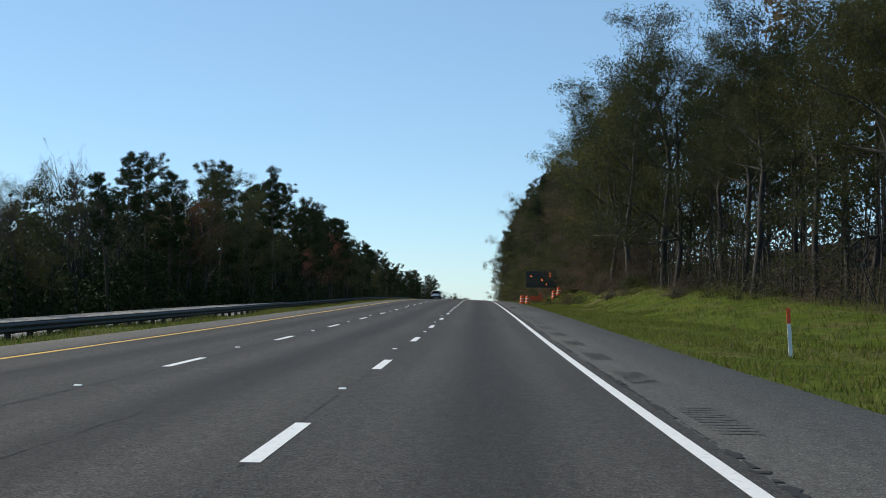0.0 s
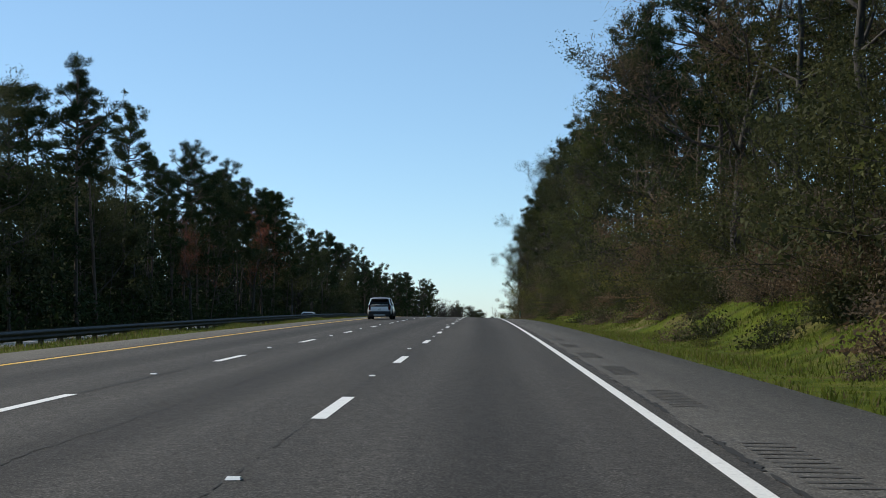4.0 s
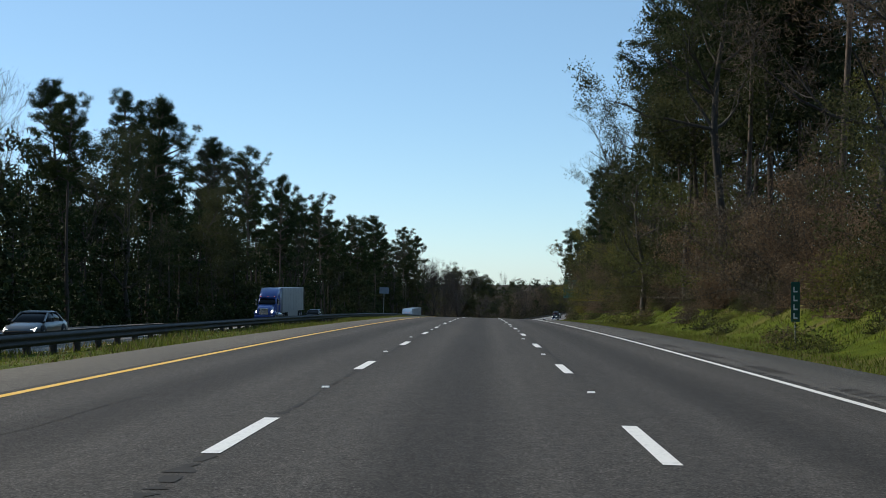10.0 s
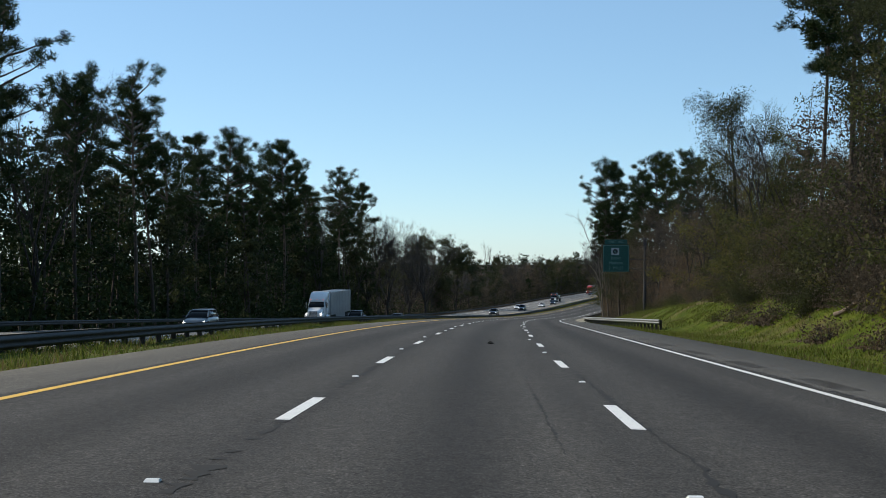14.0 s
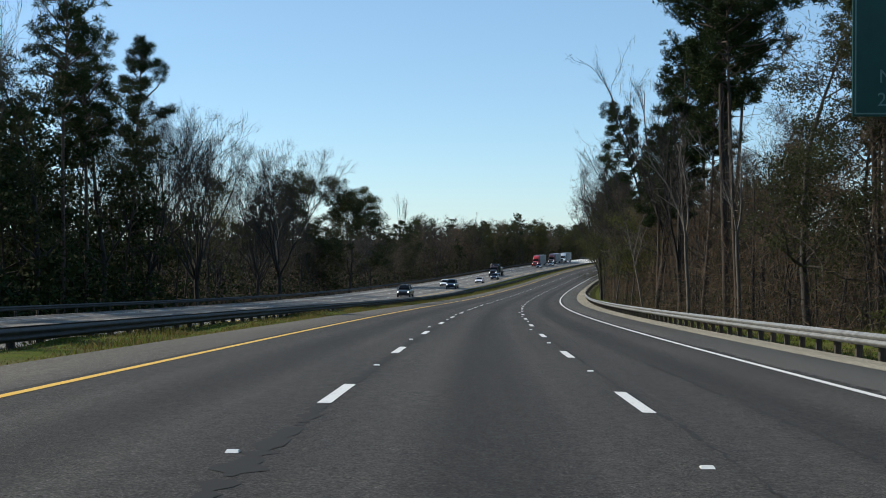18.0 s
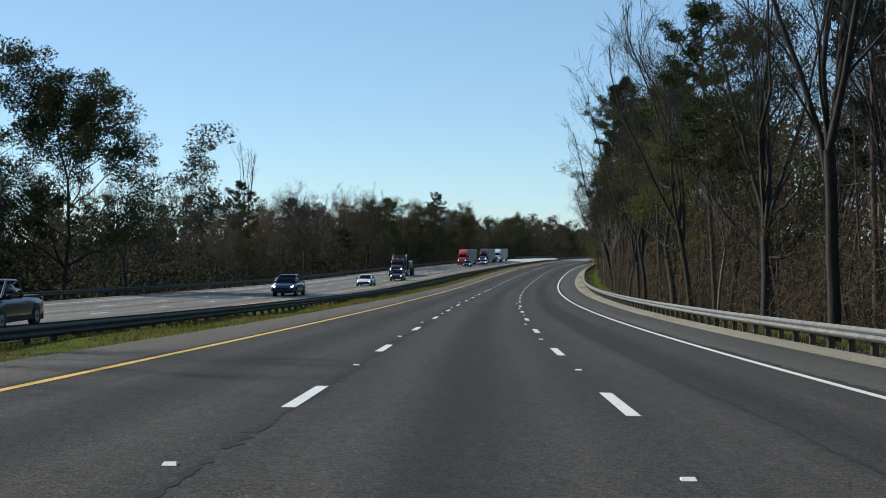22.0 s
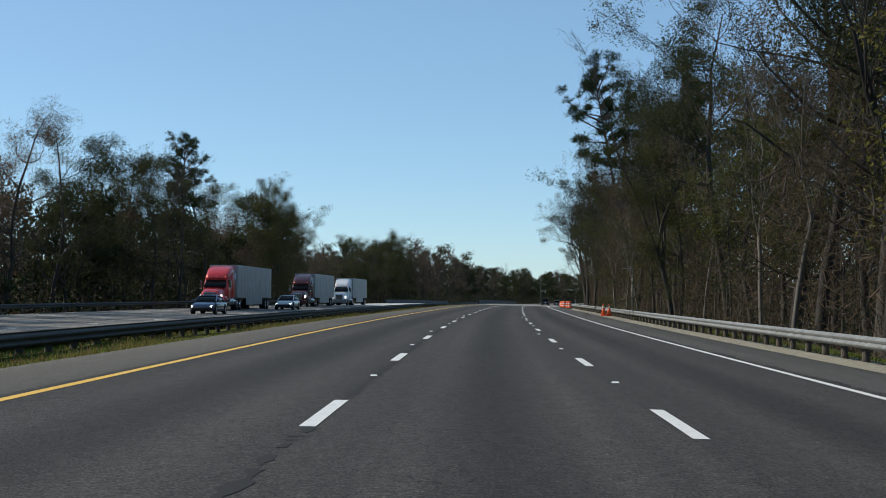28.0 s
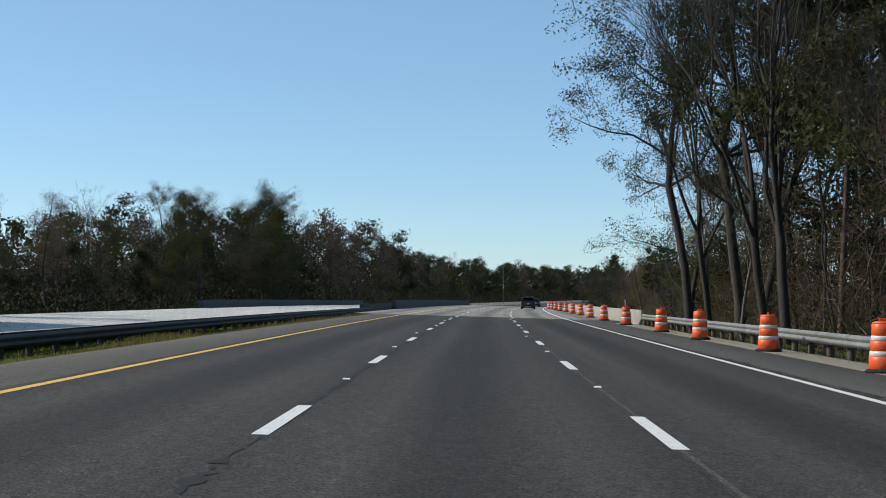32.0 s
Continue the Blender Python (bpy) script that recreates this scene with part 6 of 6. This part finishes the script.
def car(style, colour, label, s, u, oncoming=True, lit=True, rails=False, category="car"):
    long, wide, high, hood, belt, c0, c1, r0, r1, wr = STYLES[style]
    ob = tagged(new({"suv": "suv", "sedan": "sedan_car", "pickup": "pickup_truck"}[style]), label, category)
    paint = PAINT[colour]
    h, w = long / 2, wide / 2
    Y = lambda f: -h + f * long
    tail = belt + 0.02 if style != "pickup" else belt - 0.06
    low = 0.24 if style == "sedan" else 0.30
    part("body", loft([(Y(0.0), w * 0.80, low + 0.22, tail - 0.10, w * 0.78), (Y(0.015), w * 0.93, low + 0.10, tail - 0.02, w * 0.88), (Y(0.08), w, low, tail, w * 0.93),
                       (Y(0.30), w, low, belt + 0.01, w * 0.94), (Y(c1 - 0.05), w, low, belt, w * 0.94), (Y(c1 + 0.02), w * 0.995, low, hood + 0.02, w * 0.9),
                       (Y(0.93), w * 0.96, low + 0.02, hood - 0.10, w * 0.86), (Y(0.985), w * 0.86, low + 0.10, hood - 0.22, w * 0.78), (Y(1.0), w * 0.72, low + 0.2, hood - 0.34, w * 0.66)], 5.0), paint, ob, "", True)
    roof_low = high - 0.10
    part("window_glass", loft([(Y(c0), w * 0.84, belt - 0.1, belt + 0.05, w * 0.80), (Y(r0), w * 0.86, belt - 0.1, roof_low + 0.02, w * 0.70), (Y(r1), w * 0.87, belt - 0.1, roof_low + 0.02, w * 0.72),
                               (Y(c1), w * 0.86, belt - 0.1, hood + 0.06, w * 0.80)], 6.0), GLASS, ob, "dark tinted glass", True)
    part("roof", loft([(Y(r0 - 0.035), w * 0.62, roof_low - 0.02, roof_low + 0.06, w * 0.60), (Y(r0 + 0.02), w * 0.72, roof_low - 0.03, high - 0.01, w * 0.68), (Y((r0 + r1) / 2), w * 0.74, roof_low - 0.03, high, w * 0.69),
                       (Y(r1 - 0.02), w * 0.73, roof_low - 0.03, high - 0.015, w * 0.68), (Y(r1 + 0.02), w * 0.66, roof_low - 0.02, roof_low + 0.05, w * 0.62)], 5.0), paint, ob, "", True)
    for x in (-1, 1):
        for f0, f1 in ((c0 + 0.015, r0), (c1 - 0.01, r1 + 0.01)):
            part("pillar", rod(bmesh.new(), (x * w * 0.87, Y(f0), belt - 0.04), (x * w * 0.72, Y(f1), roof_low + 0.02), 0.055, 0.045, 8), paint, ob)
        mid = (c0 + c1) / 2 + 0.02
        part("pillar", rod(bmesh.new(), (x * w * 0.89, Y(mid), belt - 0.04), (x * w * 0.73, Y(mid - 0.02), roof_low + 0.02), 0.04, 0.035, 8), CLADDING, ob)
        part("mirror", loft([(Y(c1 - 0.075), 0.10, belt + 0.0, belt + 0.12, 0.085), (Y(c1 - 0.05), 0.11, belt - 0.01, belt + 0.125, 0.09), (Y(c1 - 0.03), 0.07, belt + 0.01, belt + 0.10, 0.06)], 5, 4), CLADDING if colour != "blue" else paint, ob, "", True, pose(x * (w + 0.07), 0, 0))
        part("sill", box(bmesh.new(), x * (w - 0.05), x * (w + 0.012), Y(0.24), Y(0.78), low - 0.03, low + 0.14, 0.02), CLADDING, ob)
        part("tail_light", loft([(Y(0.0) - 0.005, 0.08, tail - 0.42, tail - 0.06, 0.10), (Y(0.055), 0.12, tail - 0.34, tail - 0.04, 0.13)], 4, 5), TAIL_RED, ob, "", True, pose(x * (w * 0.80), 0, 0))
        part("headlight", loft([(Y(0.93), 0.16, hood - 0.30, hood - 0.16, 0.15), (Y(0.992), 0.13, hood - 0.40, hood - 0.27, 0.12)], 4, 5), LAMP_LIT if lit else LAMP_CLEAR, ob, "", True, pose(x * w * 0.70, 0, 0))
        for f in (0.19, 0.81):
            part("wheel_arch", rod(bmesh.new(), (x * (w - 0.10), Y(f), wr + 0.02), (x * (w + 0.008), Y(f), wr + 0.02), wr + 0.085, None, 24), CLADDING, ob, "", True)
            wheel_part(ob, x * (w - 0.10), Y(f), wr, 0.24, SILVER_TRIM if oncoming else CLADDING)
    rear = part("rear_bumper", box(bmesh.new(), -w * 0.90, w * 0.90, Y(0) - 0.05, Y(0.07), low - 0.10, low + 0.30, 0.05), CLADDING, ob, "black bumper", True)
    part("skid_plate", box(bmesh.new(), -w * 0.48, w * 0.48, Y(0) - 0.062, Y(0.0), low - 0.05, low + 0.09, 0.02), SILVER_TRIM, rear, "silver skid plate")
    front = part("front_bumper", box(bmesh.new(), -w * 0.80, w * 0.80, Y(0.97), Y(1.0) + 0.04, low + 0.02, low + 0.28, 0.05), CLADDING, ob, "black bumper", True)
    part("grille", box(bmesh.new(), -w * 0.5, w * 0.5, Y(0.985), Y(1.0) + 0.02, low + 0.26, hood - 0.36, 0.02), CLADDING, front)
    plate = part("number_plate", box(bmesh.new(), -0.155, 0.155, Y(0) - 0.022, Y(0) - 0.004, tail - 0.42, tail - 0.27), SIGN_WHITE, ob, "pale number plate")
    part("plate_bar", box(bmesh.new(), -0.11, 0.11, Y(0) - 0.026, Y(0) - 0.021, tail - 0.37, tail - 0.32), PAINT["blue"], plate)
    if style == "suv":
        part("light_bar", box(bmesh.new(), -w * 0.74, w * 0.74, Y(0) - 0.012, Y(0.03), tail - 0.16, tail - 0.05, 0.01), CLADDING, ob, "black tailgate band")
        part("spoiler", box(bmesh.new(), -w * 0.62, w * 0.62, Y(r0 - 0.075), Y(r0), high - 0.085, high - 0.045, 0.015), paint, ob)
        part("antenna", loft([(Y(r0 + 0.02), 0.03, high - 0.01, high + 0.01, 0.02), (Y(r0 + 0.045), 0.02, high - 0.01, high + 0.07, 0.01), (Y(r0 + 0.05), 0.01, high - 0.01, high + 0.06, 0.01)], 3, 3), paint, ob)
    if rails:
        for x in (-1, 1):
            part("roof_rail", rod(bmesh.new(), (x * w * 0.62, Y(r0 + 0.02), high + 0.015), (x * w * 0.64, Y(r1), high + 0.015), 0.022, None, 8), CLADDING, ob, "", True)
    if style == "pickup":
        part("cargo_bed", box(bmesh.new(), -w * 0.86, w * 0.86, Y(0.03), Y(0.34), belt - 0.12, belt - 0.025), CLADDING, ob)
    ob.matrix_basis = road_pose(s, u, 0.0 if not oncoming else -0.018, 180 if oncoming else 0)
    return ob


def tractor(colour, label, s, u, sleeper=True, roof_fairing=True):
    """A lorry's tractor; y ahead, its front at 0."""
    ob = tagged(new("truck_tractor"), label, "truck")
    paint = PAINT[colour]
    part("chassis", box(bmesh.new(), -0.45, 0.45, -7.0, -0.5, 0.75, 1.0, 0.02), CLADDING, ob)
    part("hood", loft([(-2.2, 1.02, 0.9, 2.05, 0.95), (-1.2, 0.98, 0.85, 1.95, 0.86), (-0.35, 0.9, 0.8, 1.75, 0.74), (-0.05, 0.8, 0.8, 1.55, 0.66)], 5), paint, ob, "", True)
    part("cab", loft([(-3.6, 1.15, 0.85, 2.9, 1.08), (-2.6, 1.15, 0.85, 2.9, 1.06), (-2.05, 1.12, 0.9, 2.1, 1.05)], 7), paint, ob, "", True)
    if sleeper:
        part("sleeper", loft([(-5.1, 1.2, 0.95, 3.5, 1.12), (-3.5, 1.2, 0.95, 3.5, 1.12)], 8), paint, ob, "", True)
    if roof_fairing:
        part("roof_fairing", loft([(-5.1, 1.18, 3.2, 4.0, 1.08), (-3.9, 1.16, 2.95, 3.85, 1.02), (-3.0, 1.08, 2.75, 3.35, 0.9), (-2.5, 1.0, 2.7, 2.95, 0.8)], 5), paint, ob, "", True)
    part("windshield", loft([(-2.62, 0.98, 2.05, 2.78, 0.92), (-2.02, 1.0, 1.98, 2.12, 0.95)], 7), GLASS, ob, "dark windshield", True, pose(0, 0.06, 0.03))
    for x in (-1, 1):
        part("side_window", box(bmesh.new(), x * 1.10, x * 1.165, -3.35, -2.55, 2.05, 2.7, 0.02), GLASS, ob)
        part("mirror", box(bmesh.new(), x * 1.25, x * 1.42, -2.35, -2.22, 1.9, 2.6, 0.03), CHROME if colour != "black" else CLADDING, ob)
        part("headlight", loft([(-0.65, 0.15, 1.05, 1.4, 0.14), (-0.12, 0.12, 1.05, 1.3, 0.1)], 4, 5), LAMP_LIT, ob, "", True, pose(x * 0.84, 0, 0))
        part("fuel_tank", rod(bmesh.new(), (x * 1.0, -4.9, 0.75), (x * 1.0, -3.4, 0.75), 0.32, None, 18), CHROME, ob, "", True)
        part("fender", loft([(-1.75, 0.22, 0.75, 1.2, 0.2), (-1.1, 0.26, 0.95, 1.32, 0.22), (-0.45, 0.2, 0.7, 1.15, 0.18)], 4, 5), paint, ob, "", True, pose(x * 1.0, 0, 0))
        wheel_part(ob, x * 1.04, -1.1, 0.5, 0.3, CHROME)
        for y in (-5.6, -6.7):
            wheel_part(ob, x * 0.96, y, 0.5, 0.55, CHROME)
        part("exhaust_stack", rod(bmesh.new(), (x * 1.1, -5.25, 1.0), (x * 1.1, -5.25, 3.7), 0.07), CHROME, ob, "", True)
    part("grille", box(bmesh.new(), -0.52, 0.52, -0.12, -0.015, 0.85, 1.6, 0.03), CHROME if colour != "black" else CLADDING, ob)
    part("front_bumper", box(bmesh.new(), -1.1, 1.1, -0.3, 0.08, 0.38, 0.78, 0.06), paint if colour != "white" else SILVER_TRIM, ob)
    for x in (-0.8, 0, 0.8):
        part("marker_lamp", box(bmesh.new(), x - 0.06, x + 0.06, -2.62, -2.52, 2.92, 2.98), AMBER, ob)
    ob.matrix_basis = road_pose(s, u, -0.018, 180)
    return ob


def box_trailer(label, s, u, long=16.0, flat=False):
    """A trailer behind a tractor; its front wall at 0."""
    ob = tagged(new("flatbed_trailer" if flat else "box_trailer"), label, "trailer")
    if flat:
        part("bed", box(bmesh.new(), -1.28, 1.28, -long, 0, 1.05, 1.35, 0.03), CLADDING, ob)
        part("load", box(bmesh.new(), -1.1, 1.1, -long * 0.75, -long * 0.3, 1.36, 2.5, 0.15), PAINT["grey"], ob)
        part("headboard", box(bmesh.new(), -1.25, 1.25, -0.15, -0.02, 1.36, 2.9, 0.02), CLADDING, ob)
    else:
        part("cargo_box", box(bmesh.new(), -1.3, 1.3, -long, 0, 1.15, 4.08, 0.03), BOX_WHITE, ob, "white box body")
        for y in np.arange(-long + 0.6, 0, 1.25):
            part("rib", box(bmesh.new(), -1.312, 1.312, y - 0.02, y + 0.02, 1.2, 4.02), BOX_WHITE, ob)
        part("bottom_rail", box(bmesh.new(), -1.32, 1.32, -long, 0, 1.1, 1.22), SILVER_TRIM, ob)
        part("rear_door", box(bmesh.new(), -1.2, 1.2, -long - 0.02, -long + 0.02, 1.25, 3.95), BOX_WHITE, ob)
        for x in (-1, 1):
            part("side_skirt", box(bmesh.new(), x * 1.22, x * 1.26, -long + 4.5, -4.0, 0.45, 1.12), BOX_WHITE, ob)
    for x in (-1, 1):
        for y in (-long + 1.6, -long + 2.8):
            wheel_part(ob, x * 0.98, y, 0.5, 0.55, SILVER_TRIM)
        part("landing_leg", box(bmesh.new(), x * 0.8 - 0.06, x * 0.8 + 0.06, -2.9, -2.75, 0.15, 1.15), CLADDING, ob)
    part("underride_bar", box(bmesh.new(), -1.1, 1.1, -long - 0.02, -long + 0.08, 0.5, 0.62), SILVER_TRIM, ob)
    ob.matrix_basis = road_pose(s, u, -0.018, 180)
    return ob


LANE_IN, LANE_MID, LANE_OUT = -18.2, -21.8, -25.4
car("suv", "white", "white compact SUV with black cladding and roof rails", 95.6, -4.0, False, False, True)
car("suv", "black", "black SUV driving ahead before the bridge", 1180.0, 3.5, False, False)
car("suv", "grey", "dark grey SUV far ahead on the road", 1262.0, 3.5, False, False)
for style, colour, s, u, label in (
        ("sedan", "white", 160, LANE_IN, "white oncoming sedan with headlights on"), ("suv", "white", 233, LANE_MID, "white oncoming SUV with its headlights on"),
        ("sedan", "grey", 272, LANE_MID, "grey oncoming sedan on the opposite road"), ("suv", "black", 372, LANE_MID, "dark oncoming SUV beside a blue truck"),
        ("suv", "grey", 445, LANE_MID, "dark grey oncoming SUV with headlights on"), ("pickup", "grey", 524, LANE_MID, "grey oncoming pickup truck on the opposite road"),
        ("sedan", "black", 539, LANE_IN, "black oncoming sedan with headlights on"), ("pickup", "black", 691, LANE_IN, "black oncoming pickup truck"),
        ("pickup", "blue", 754, LANE_IN, "dark blue oncoming pickup truck"), ("sedan", "white", 770, LANE_MID, "white oncoming sedan near a pickup truck"),
        ("sedan", "white", 802, LANE_IN, "small white oncoming car"), ("suv", "blue", 832, LANE_IN, "dark blue oncoming SUV on the opposite road"),
        ("sedan", "blue", 960, LANE_MID, "dark blue oncoming sedan with headlights on"), ("sedan", "silver", 993, LANE_MID, "silver oncoming sedan beside a red truck")):
    car(style, colour, label, s, u, True, True, False, "truck" if style == "pickup" else "car")
for colour, s, u, tint in (("truck_blue", 357, LANE_OUT, "bright blue"), ("white", 512, LANE_OUT, "white"), ("truck_red", 975, LANE_OUT, "bright red"), ("dark_red", 1019, LANE_OUT, "dark red"), ("white", 1053, LANE_OUT, "white")):
    tractor(colour, tint + " long-nosed truck tractor with a sleeper cab", s, u)
    box_trailer("long white box trailer behind a " + tint + " tractor", s + 5.35, u)
tractor("black", "black truck tractor with running lamps", 854, LANE_MID, True, False)
box_trailer("black flatbed trailer with a covered load", 860, LANE_MID, 9.0, True)
